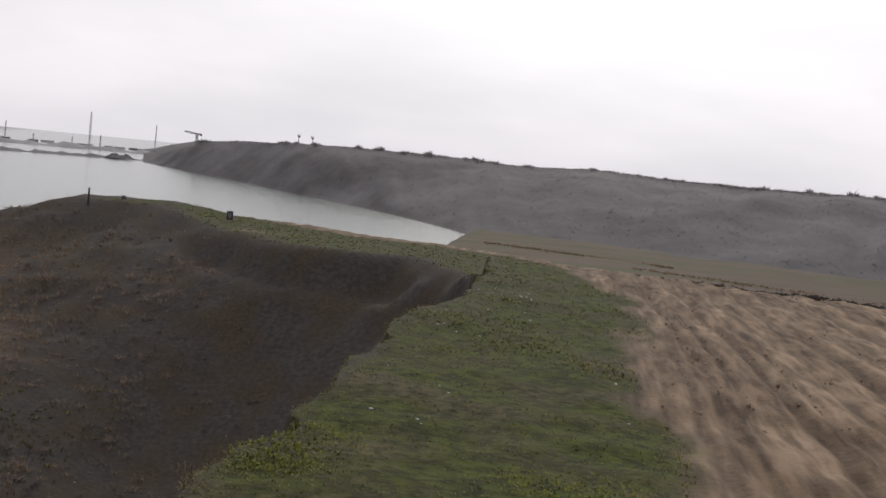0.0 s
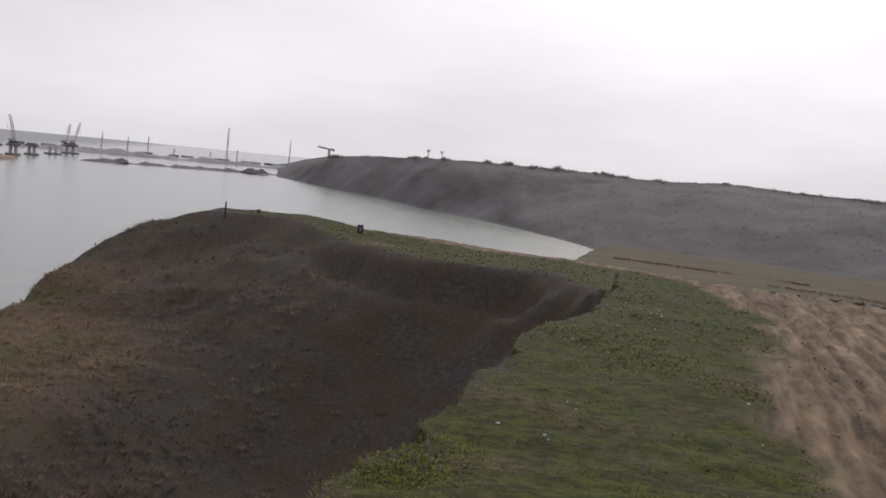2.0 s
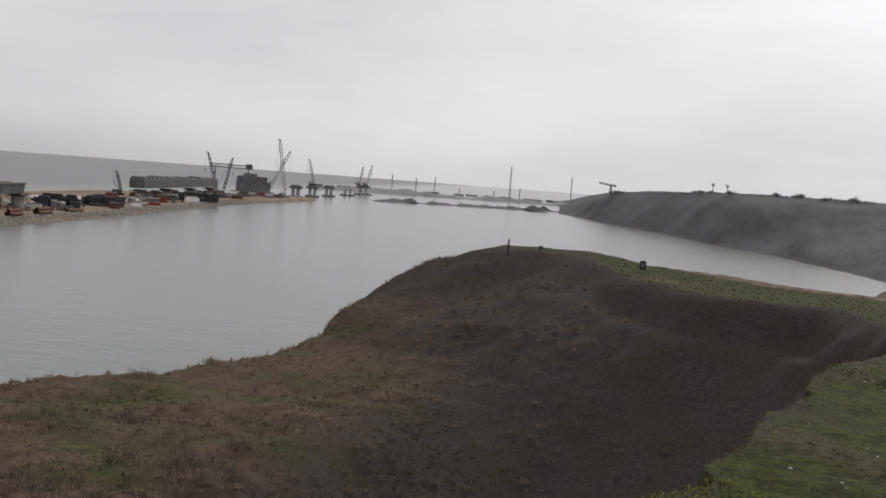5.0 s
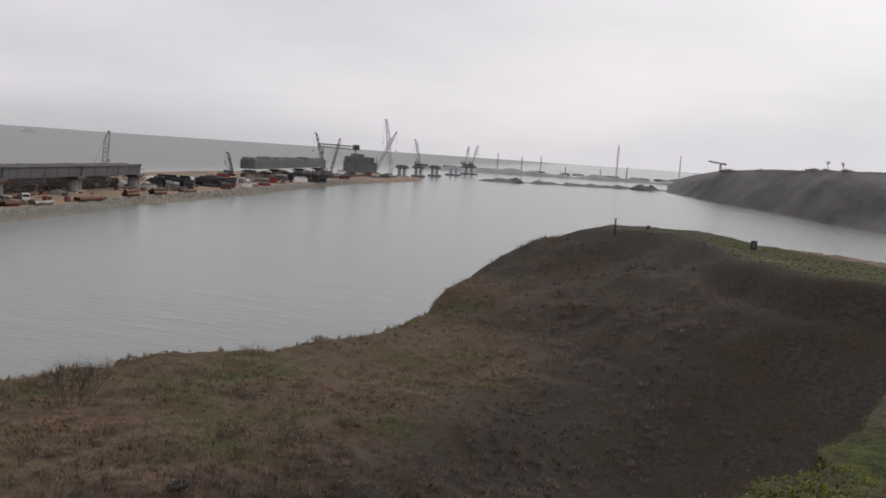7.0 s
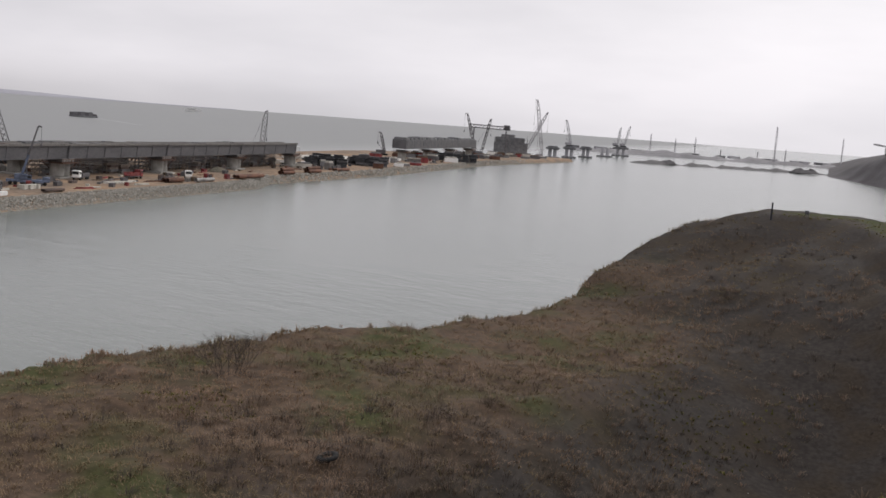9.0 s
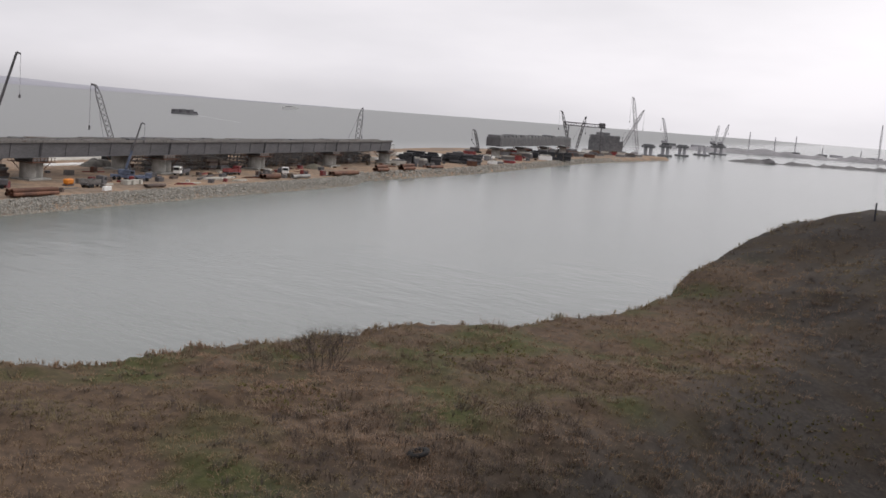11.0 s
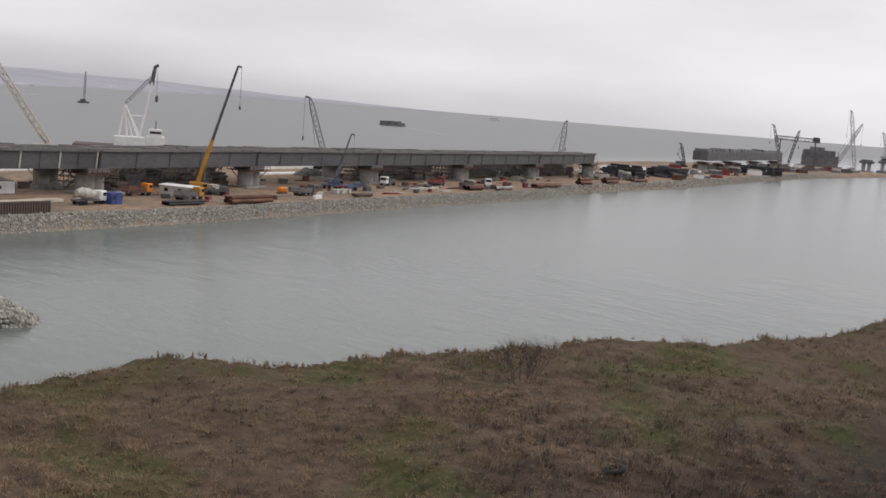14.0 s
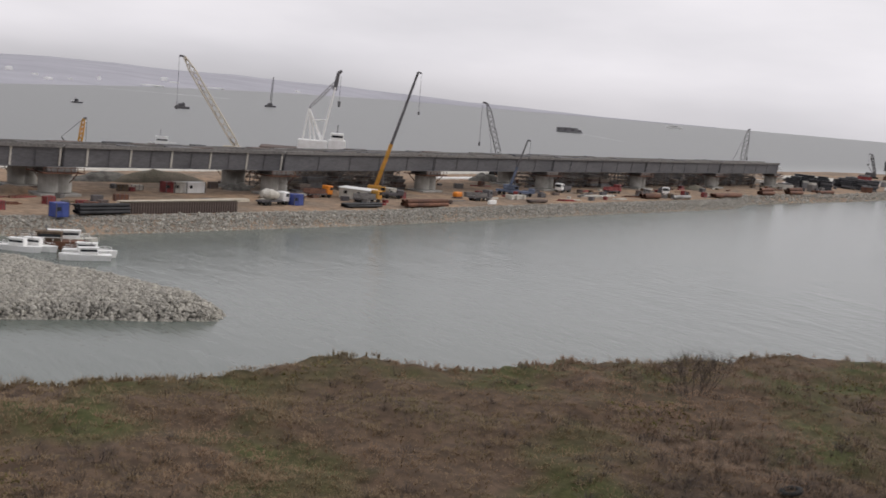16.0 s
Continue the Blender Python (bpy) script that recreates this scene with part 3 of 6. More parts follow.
# ---------------------------------------------------------------- bridge
def girder(a, b, name, strips, side=0.0, top=13.3):
    A, B = Vector((*a, 0)), Vector((*b, 0))
    d = B - A
    n = Vector((-d.y, d.x, 0)).normalized() * side
    rz = math.degrees(math.atan2(-d.x, d.y))
    mid = (A + B) / 2 + n
    g = new("bridge_girder")
    g.matrix_world = pose(mid.x, mid.y, 8.8, 0, 0, rz)
    tagged(g, name, "bridge girder", "spans of the bridge")
    ln, dep = d.length - 0.25, top - 8.8
    bm = bmesh.new()
    prof = [(-2.6, 0), (2.6, 0), (3.1, dep - 0.55), (-3.1, dep - 0.55)]
    rows = [[bm.verts.new((x, y, z)) for x, z in prof] for y in (-ln / 2, ln / 2)]
    for k in range(4):
        bm.faces.new((rows[0][k], rows[0][(k + 1) % 4], rows[1][(k + 1) % 4], rows[1][k]))
    bm.faces.new(rows[0][::-1]), bm.faces.new(rows[1])
    bmesh.ops.recalc_face_normals(bm, faces=bm.faces[:])
    part("web", bm, WEB, g)
    bm = bmesh.new()
    box(bm, (7.4, ln, 0.32), (0, 0, dep - 0.55))
    box(bm, (0.35, ln, 0.5), (3.5, 0, dep - 0.3))
    box(bm, (0.35, ln, 0.5), (-3.5, 0, dep - 0.3))
    part("deck_slab", bm, SLAB, g, "grey deck slab with raised edges")
    bm = bmesh.new()
    box(bm, (6.0, ln, 0.12), (0, 0, -0.12))
    part("bottom_flange", bm, DARK_STEEL, g)
    count = int(ln / (5 if strips else 10))
    for k in range(count + 1):
        y = -ln / 2 + 0.3 + k * (ln - 0.6) / count
        light = strips and k % 2 == 1
        bm = bmesh.new()
        vs = []
        w = 0.20 if light else 0.06
        for yy, (x, z) in itertools.product((y - w, y + w), ((2.60, 0.05), (3.1, dep - 0.6), (3.26, dep - 0.6), (2.76, 0.05))):
            vs.append(bm.verts.new((x, yy, z)))
        for f in ((0, 1, 2, 3), (4, 5, 6, 7), (0, 1, 5, 4), (1, 2, 6, 5), (2, 3, 7, 6), (3, 0, 4, 7)):
            bm.faces.new([vs[i] for i in f])
        bmesh.ops.recalc_face_normals(bm, faces=bm.faces[:])
        part("joint_strip" if light else "stiffener", bm, OFFWHITE if light else WEB, g, "pale joint strip" if light else "")
    # left-over shuttering and stores on the deck
    rnd = random.Random(int(abs(a[1]) * 7 + side))
    for k in range(15 if side else 6):
        bm = bmesh.new()
        box(bm, (rnd.uniform(1, 3.2), rnd.uniform(2, 9), rnd.uniform(0.25, 0.9) if side else rnd.uniform(0.2, 0.5)), (rnd.uniform(-2.6, 2.6), rnd.uniform(-ln / 2 + 5, ln / 2 - 5), dep - 0.23), rnd.uniform(-0.05, 0.05), 0.06)
        tim = part("shuttering", bm, SHEETPILE if rnd.random() < 0.3 else (DARK_STEEL if rnd.random() < 0.75 else SLAB), g)
    return g


def pier(a, rz, high=8.68, side=0.0, wide=4.4):
    n = Vector((-math.cos(radians(rz)), -math.sin(radians(rz)), 0)) * side
    p = new("bridge_pier")
    p.matrix_world = pose(a[0] + n.x, a[1] + n.y, YARD_Z - 0.2, 0, 0, rz)
    tagged(p, "pale concrete bridge pier with rusty scaffold platform on top", "bridge pier", "piers of the bridge")
    h = high - YARD_Z + 0.2
    bm = bmesh.new()
    box(bm, (6.5, 9.0, 0.7), (0, 0, 0), 0, 0.1)
    part("footing", bm, CONCRETE, p)
    bm = bmesh.new()
    for sx in (-1, 1):
        bmesh.ops.create_cone(bm, cap_ends=True, segments=20, radius1=wide / 2, radius2=wide / 2, depth=h - 1.9, matrix=Matrix.Translation((0, sx * wide * 0.32, 0.85 + (h - 1.9) / 2)))
    part("column", bm, CONCRETE, p, smooth=False)
    bm = bmesh.new()
    box(bm, (6.2, 6.6, 1.1), (0, 0, h - 1.1), 0, 0.15)
    part("pier_cap", bm, SLAB, p)
    bm = bmesh.new()
    box(bm, (8.6, 9.2, 0.18), (0, 0, h - 1.35))
    for k in range(7):
        box(bm, (0.12, 0.12, 1.2), (4.2, -4.4 + k * 1.47, h - 1.2))
        box(bm, (0.12, 0.12, 1.2), (-4.2, -4.4 + k * 1.47, h - 1.2))
    box(bm, (0.1, 9.2, 0.1), (4.2, 0, h - 0.15))
    part("scaffold_platform", bm, RUST, p, "rust-brown scaffold platform")
    for sx in (-1, 1):
        bm = bmesh.new()
        rod(bm, (sx * 3.9, sx * 3.0, h - 1.4), (sx * 2.2, sx * 2.2, h - 3.4), 0.12)
        part("bracket", bm, RUST, p)


for k, (a, b) in enumerate(zip(AXIS, AXIS[1:])):
    first = k < 3
    girder(a, b, "dark steel box girder with pale joint strips on piers" if first else "plain dark steel box girder resting on piers", first)
    girder(a, b, "dark steel box girder of the parallel carriageway", False, 16.0, 12.3 if k < 6 else 12.0)
for k, a in enumerate(AXIS):
    q, w = AXIS[max(k - 1, 0)], AXIS[min(k + 1, len(AXIS) - 1)]
    rz = math.degrees(math.atan2(-(w[0] - q[0]), w[1] - q[1]))
    pier(a, rz)
    pier(a, rz, 8.68, 16.0, 4.0)


# ---------------------------------------------------------------- cranes
def wheel_set(parent, x, side, r=0.55):
    bm = bmesh.new()
    bmesh.ops.create_cone(bm, cap_ends=True, segments=14, radius1=r, radius2=r, depth=0.4, matrix=Matrix.Translation((x, side, r)) @ Matrix.Rotation(math.pi / 2, 4, "X"))
    part("wheel", bm, RUBBER, parent)


def mobile_crane(az, r, tip, lower, upper, label, split=0.45, turn=None, thick=0.55, body=None):
    c = thing("mobile_crane", az, r, YARD_Z, turn, label, "crane")
    m = c.matrix_world.inverted()
    t = m @ Vector(tip)
    bm = bmesh.new()
    box(bm, (10.5, 2.5, 0.8), (0.5, 0, 0.75), 0, 0.08)
    box(bm, (2.0, 2.4, 1.5), (6.0, 0, 0.9), 0, 0.2)
    part("chassis", bm, body or lower, c)
    bm = bmesh.new()
    box(bm, (3.6, 2.3, 1.5), (-0.8, 0, 1.6), 0, 0.15)
    box(bm, (1.4, 1.1, 1.3), (1.4, -0.7, 1.6), 0, 0.15)
    part("turntable", bm, lower, c)
    bm = bmesh.new()
    box(bm, (0.06, 2.0, 0.7), (7.02, 0, 1.6))
    box(bm, (1.0, 0.06, 0.7), (1.4, -1.28, 2.0))
    part("cab_window", bm, GLASS, c)
    for x in (-3.6, -2.2, 2.6, 5.6):
        for s in (-1.15, 1.15):
            wheel_set(c, x, s)
    a = Vector((-0.6, 0.3, 2.6))
    k = a.lerp(t, split)
    bm = bmesh.new()
    rod(bm, a, k, thick, thick * 0.85, 8)
    boom = part("boom", bm, lower, c)
    bm = bmesh.new()
    rod(bm, k, t, thick * 0.66, thick * 0.5, 8)
    rod(bm, t, t + Vector((0.9, 0, -0.3)), 0.25, 0.2)
    part("boom_extension", bm, upper, boom, "slimmer sliding boom stage")
    bm = bmesh.new()
    rod(bm, a + Vector((1.6, 0, -0.6)), a.lerp(t, 0.22), 0.28, 0.22)
    part("lift_cylinder", bm, BOOMGREY, boom)
    bm = bmesh.new()
    h = t + Vector((0.9, 0, 0))
    rod(bm, h, h - Vector((0, 0, t.z * 0.30)), 0.05)
    hook = part("cable", bm, BOOMGREY, c)
    bm = bmesh.new()
    box(bm, (0.5, 0.4, 0.9), h - Vector((0, 0, t.z * 0.30 + 0.9)), 0, 0.1)
    part("hook_block", bm, BOOMGREY, hook)
    return c


def lattice(bm, a, b, w, r, bays):
    """A square lattice boom, tapered to both ends."""
    a, b = Vector(a), Vector(b)
    d = (b - a).normalized()
    s = d.cross(Vector((0, 1, 0))).normalized()
    u = d.cross(s).normalized()

    def ring(f):
        k = w / 2 * min(1.0, 0.35 + 4.5 * f, 0.30 + 5 * (1 - f))
        p = a.lerp(b, f)
        return [p + s * k * i + u * k * j for i, j in ((1, 1), (1, -1), (-1, -1), (-1, 1))]
    last = ring(0)
    for n in range(1, bays + 1):
        cur = ring(n / bays)
        for i in range(4):
            rod(bm, last[i], cur[i], r, seg=4)
            rod(bm, last[i], cur[(i + 1) % 4] if n % 2 else cur[i - 1], r * 0.7, seg=4)
        last = cur


def lattice_crane(az, r, tip, colour, label, w=1.7, bays=12, z=YARD_Z, body=True, hook=0.55, thick=0.14):
    c = thing("crawler_crane", az, r, z, None, label, "crane")
    t = c.matrix_world.inverted() @ Vector(tip)
    if body:
        bm = bmesh.new()
        box(bm, (6.5, 3.2, 2.4), (-1.2, 0, 1.3), 0, 0.2)
        part("engine_house", bm, colour, c)
        for s in (-1.9, 1.9):
            bm = bmesh.new()
            box(bm, (7.0, 0.9, 1.2), (0, s, 0), 0, 0.3)
            part("crawler_track", bm, RUBBER, c)
    bm = bmesh.new()
    a = Vector((1.6, 0, 1.6))
    lattice(bm, a, t, w, thick, bays)
    boom = part("lattice_boom", bm, colour, c)
    bm = bmesh.new()
    mast = Vector((-3.0, 0, 7.0))
    rod(bm, (0, 0, 3.5), mast, 0.16)
    rod(bm, mast, t, 0.06, seg=4)
    part("mast_and_stay", bm, BOOMGREY, c)
    bm = bmesh.new()
    dx = -1.6 if t.x < 0 else 0.8
    rod(bm, t, t + Vector((dx, 0, 0.2)), 0.35)
    rod(bm, t + Vector((dx, 0, 0)), t + Vector((dx, 0, -t.z * hook)), 0.06, seg=4)
    rod(bm, t + Vector((dx, 0, -t.z * hook)), t + Vector((dx, 0, -t.z * hook - 1.6)), 0.35)
    part("jib_cable", bm, BOOMGREY, boom)
    return c


mobile_crane(60.55, 296, (-250.2, 150.5, 35.7), YELLOW, BOOMGREY, "yellow mobile crane with long grey telescopic boom in the yard", 0.38, thick=0.62, body=BOOMGREY)
mobile_crane(53.77, 341, (-272.2, 203.7, 19.4), PALEBLUE, BOOMGREY, "blue mobile crane with raised boom in front of girder", 0.42, thick=0.42)
lattice_crane(54.53, 430, (-354, 244.2, 29), BOOMGREY, "grey crawler crane with lattice boom behind the bridge", 1.9, 13)
lattice_crane(42.85, 580, (-391.8, 427.6, 26.9), BOOMGREY, "grey lattice crane leaning beyond the bridge deck", 2.2, 10)
lattice_crane(75.50, 340, tuple(spot(75.02, 340, 15.1)), YELLOW, "small yellow crane boom behind the near girder", 1.0, 9, thick=0.2)
mobile_crane(41.17, 540, tuple(spot(40.85, 538, 11.5)), WHITE, WHITE, "white lift with short raised boom beside pipes", 0.5, thick=0.5)


def barge(az, r, ln, wd, h, label, colour, turn=None):
    bm = bmesh.new()
    r0 = [bm.verts.new(v) for v in ((-ln / 2 + 1.5, -wd / 2, -0.8), (ln / 2 - 1.5, -wd / 2, -0.8), (ln / 2 - 1.5, wd / 2, -0.8), (-ln / 2 + 1.5, wd / 2, -0.8))]
    r1 = [bm.verts.new(v) for v in ((-ln / 2, -wd / 2, h), (ln / 2, -wd / 2, h), (ln / 2, wd / 2, h), (-ln / 2, wd / 2, h))]
    for k in range(4):
        bm.faces.new((r0[k], r0[(k + 1) % 4], r1[(k + 1) % 4], r1[k]))
    bm.faces.new(r1), bm.faces.new(r0[::-1])
    bmesh.ops.recalc_face_normals(bm, faces=bm.faces[:])
    for k in range(6):
        box(bm, (0.4, 0.4, 0.7), (-ln / 2 + 1 + k * (ln - 2) / 5, -wd / 2 + 0.4, h))
    return simple("barge", bm, colour, az, r, 0.0, turn, label, "barge")


# the crane on the far side, and the floating crane
wcr = lattice_crane(67.74, 400, tuple(spot(70.48, 400, 36.0)), PALEYELLOW, "faded yellow lattice crane on a barge behind the bridge", 2.0, 15, 3.2, True, 0.5, 0.2)
barge(68.10, 400, 30, 13, 3.2, "rust-brown work barge under the yellow crane", RUST)


def floating_crane():
    az = 63.92
    c = thing("floating_crane", az, 430, 3.0, None, "white floating crane with braced legs on dark barge", "floating crane")
    bm = bmesh.new()
    box(bm, (44, 16, 7.0), (2, 0, -3.6), 0, 0.3)
    part("hull", bm, SHEETPILE, c, "dark red-brown hull")
    bm = bmesh.new()
    box(bm, (11, 7, 3.6), (-0.5, 0, 3.2), 0, 0.15)
    part("machine_house", bm, WHITE, c)
    bm = bmesh.new()
    box(bm, (6.5, 6, 4.2), (8.6, 0, 3.2), 0, 0.15)
    box(bm, (4.8, 5, 2.6), (8.6, 0, 7.38), 0, 0.15)
    house = part("superstructure", bm, WHITE, c)
    bm = bmesh.new()
    box(bm, (4.0, 0.1, 0.8), (8.6, -2.53, 8.4))
    part("window_band", bm, GLASS, house)
    bm = bmesh.new()
    rod(bm, (8.6, 0, 9.9), (8.6, 0, 13), 0.2)
    part("radar_mast", bm, BOOMGREY, house)
    apex = Vector((-2.6, 0, 18.6))
    for foot in ((-4.4, -2), (-4.4, 2), (-1.4, -2), (0.4, 2), (2.6, -2), (3.2, 2)):
        bm = bmesh.new()
        rod(bm, (*foot, 6.4), apex, 0.34, 0.28, 8)
        part("frame_leg", bm, WHITE, c)
    bm = bmesh.new()
    rod(bm, (-0.8, 0, 14.2), (4.6, 0, 14.6), 0.28)
    part("brace", bm, WHITE, c)
    bm = bmesh.new()
    for s in (-1.2, 1.2):
        rod(bm, (2.6, s, 5.2), (6.6, s * 0.6, 27), 0.42, 0.34, 8)
    boom = part("boom", bm, WHITE, c)
    bm = bmesh.new()
    rod(bm, (6.4, 0, 26), (7.4, 0, 32.4), 0.9, 0.6, 8)
    rod(bm, (7.2, 0, 32.2), (8.6, 0, 33.4), 0.7, 0.5, 8)
    part("boom_head", bm, BOOMGREY, boom, "dark boom head")
    bm = bmesh.new()
    lattice(bm, apex, (7.0, 0, 29.5), 1.0, 0.16, 8)
    part("stay", bm, FARGREY, boom)
    bm = bmesh.new()
    rod(bm, (8.4, 0, 31), (8.4, 0, 22), 0.08)
    rod(bm, (8.4, 0, 22), (8.4, 0, 19.8), 0.6, 0.4, 8)
    part("hook_block", bm, DARK_STEEL, boom)


floating_crane()


def vessel(name, az, r, ln, colour, label, cat, cabin=WHITE, turn=None, house=0.35, tall=1.0):
    """A pointed hull with a deck house."""
    v = thing(name, az, r, 0, turn, label, cat)
    w, h = ln * 0.28, ln * 0.11
    bm = bmesh.new()
    outline = [(-ln / 2, -w / 2), (ln * 0.2, -w / 2), (ln * 0.38, -w * 0.36), (ln / 2, 0), (ln * 0.38, w * 0.36), (ln * 0.2, w / 2), (-ln / 2, w / 2)]
    lo = [bm.verts.new((x * 0.93, y * 0.75, -0.25 * h)) for x, y in outline]
    hi = [bm.verts.new((x, y, h * (1 + 0.5 * max(0, x / ln)))) for x, y in outline]
    for k in range(7):
        bm.faces.new((lo[k], lo[(k + 1) % 7], hi[(k + 1) % 7], hi[k]))
    bm.faces.new(hi), bm.faces.new(lo[::-1])
    bmesh.ops.recalc_face_normals(bm, faces=bm.faces[:])
    part("hull", bm, colour, v)
    bm = bmesh.new()
    box(bm, (ln * house, w * 0.62, ln * 0.13 * tall), (-ln * 0.06, 0, h), 0, ln * 0.012)
    cab = part("cabin", bm, cabin, v)
    bm = bmesh.new()
    box(bm, (ln * house * 0.9, w * 0.65, ln * 0.045), (-ln * 0.06, 0, h + ln * 0.065 * tall))
    part("window_band", bm, GLASS, cab)
    bm = bmesh.new()
    box(bm, (ln * house * 1.1, w * 0.7, ln * 0.015), (-ln * 0.07, 0, h + ln * 0.13 * tall))
    part("cabin_roof", bm, cabin, cab)
    bm = bmesh.new()
    rod(bm, (-ln * 0.1, 0, h + ln * 0.14 * tall), (-ln * 0.12, 0, h + ln * 0.24 * tall), ln * 0.008)
    rod(bm, (-ln * 0.12, -w * 0.2, h + ln * 0.2 * tall), (-ln * 0.12, w * 0.2, h + ln * 0.2 * tall), ln * 0.006)
    part("mast", bm, BOOMGREY, v)
    bm = bmesh.new()
    for k in range(8):
        x = -ln * 0.48 + k * ln * 0.12
        for s in (-1, 1):
            rod(bm, (x, s * w * 0.46, h), (x, s * w * 0.46, h + ln * 0.06), ln * 0.004, seg=4)
    for s in (-1, 1):
        rod(bm, (-ln * 0.48, s * w * 0.46, h + ln * 0.06), (ln * 0.36, s * w * 0.40, h + ln * 0.07), ln * 0.004, seg=4)
    part("rail", bm, WHITE, v)
    return v


vessel("motor_boat", 74.69, 183, 8.0, WHITE, "white motor boat with dark cabin windows moored beside jetty", "boat", turn=262)
vessel("motor_boat", 74.44, 187, 8.5, WHITE, "white cabin boat moored behind another boat", "boat", turn=66)
vessel("motor_boat", 77.66, 190, 7.5, WHITE, "white pilot boat with square wheelhouse", "boat", turn=48, tall=1.15)
vessel("motor_boat", 76.94, 191, 7.5, WHITE, "white pilot boat moored alongside its twin", "boat", turn=48, tall=1.15)
vessel("motor_boat", 75.51, 198, 10.0, OFFWHITE, "cream open boat under a flat white awning", "boat", turn=80, house=0.5)
vessel("launch", 76.15, 194, 11.0, RUST, "red-brown wooden launch between white boats", "boat", TIMBER, turn=70)
vessel("tugboat", 71.23, 470, 13, SHEETPILE, "small tugboat with white wheelhouse behind the bridge", "boat", tall=1.8)
vessel("tugboat", 75.36, 960, 9, BOOMGREY, "small dark tugboat on the open water", "boat", BOOMGREY, tall=1.8)
vessel("ferry", 46.07, 2900, 40, WHITE, "white ferry far out on the sea", "ship", tall=0.5, house=0.6)


def sea_barge(az, r, ln, label):
    c = thing("work_barge", az, r, 0, None, label, "barge")
    bm = bmesh.new()
    box(bm, (ln, ln * 0.3, 2.6), (0, 0, -0.6), 0, 0.4)
    part("hull", bm, FARDARK, c)
    rnd = random.Random(5)
    for k in range(7):
        bm = bmesh.new()
        box(bm, (ln * 0.14, ln * 0.2, rnd.uniform(2.0, 4.5)), (-ln * 0.42 + k * ln * 0.135, 0, 2.0), 0, 0.3)
        part("cargo_stack", bm, FARDARK if k % 2 else BOOMGREY, c)


sea_barge(51.17, 1396, 32, "dark loaded barge crossing the open sea")


def pile_barge(az, r, high, label):
    c = thing("piling_barge", az, r, 0, None, label, "barge")
    bm = bmesh.new()
    box(bm, (13, 6, 2.6), (0, 0, -0.5), 0, 0.3)
    box(bm, (6, 4, 2.5), (-0.5, 0, 2.1), 0, 0.3)
    part("hull", bm, BOOMGREY, c)
    bm = bmesh.new()
    lattice(bm, (0.5, 0, 4), (1.5, 0, high), 1.8, 0.25, 10)
    part("piling_mast", bm, BOOMGREY, c)


pile_barge(66.19, 1380, 36, "grey piling barge with tall mast on the sea")
pile_barge(70.45, 1030, 5.0, "low grey barge lying on the open water")

# ---------------------------------------------------------------- stores, vehicles and huts in the yard
def container(az, r, colour, label, ln=6.1, turn=ALONG + 90, dark_end=None):
    c = thing("container", az, r, YARD_Z - 0.05, turn, label, "container")
    bm = bmesh.new()
    box(bm, (ln, 2.44, 2.6), (0, 0, 0), 0, 0.04)
    part("shell", bm, colour, c)
    n = int(ln / 0.5)
    for k in range(n):
        bm = bmesh.new()
        box(bm, (0.18, 0.06, 2.3), (-ln / 2 + 0.4 + k * (ln - 0.6) / n, -1.24, 0.15))
        part("wall_rib", bm, colour, c)
    bm = bmesh.new()
    for sx, sy in itertools.product((-1, 1), (-1, 1)):
        box(bm, (0.14, 0.14, 2.66), (sx * (ln / 2 - 0.05), sy * 1.2, 0))
    part("corner_post", bm, BOOMGREY, c)
    bm = bmesh.new()
    box(bm, (0.9, 0.08, 2.0), (ln * 0.1, -1.27, 0.1))
    part("door", bm, dark_end or colour, c)
    bm = bmesh.new()
    box(bm, (0.8, 0.06, 0.7), (-ln * 0.28, -1.27, 1.2))
    part("window", bm, GLASS, c)
    return c


container(70.94, 270, REDPAINT, "dark red site container beside white ones", 2.6)
container(70.48, 271, OFFWHITE, "white site container with small dark window", 3.0)
container(69.72, 273, WHITE, "bright white site container standing on sand", 5.4)
container(64.64, 261, BLUEPAINT, "bright blue steel box with pale lid", 3.0)
container(75.97, 216, BLUEPAINT, "blue site container near the stony bank", 2.7)
container(59.92, 298, OFFWHITE, "beige hut behind the yellow crane", 3.0)


def shed():
    c = thing("site_shed", 61.54, 286, YARD_Z - 0.05, 32, "long pale site shed with sloping white roof", "shed")
    bm = bmesh.new()
    box(bm, (9.0, 3.2, 2.6), (0, 0, 0), 0, 0.03)
    part("wall", bm, OFFWHITE, c)
    bm = bmesh.new()
    box(bm, (9.5, 3.7, 0.16), (0, 0, 0), m=Matrix.Translation((0, 0, 2.75)) @ Matrix.Rotation(radians(4), 4, "X"))
    part("roof", bm, WHITE, c)
    for x in (-2.6, 1.2):
        bm = bmesh.new()
        box(bm, (1.0, 0.08, 0.8), (x, -1.63, 1.3))
        part("window", bm, GLASS, c)
    bm = bmesh.new()
    box(bm, (0.9, 0.08, 2.0), (3.4, -1.63, 0.1))
    part("door", bm, SLAB, c)


shed()


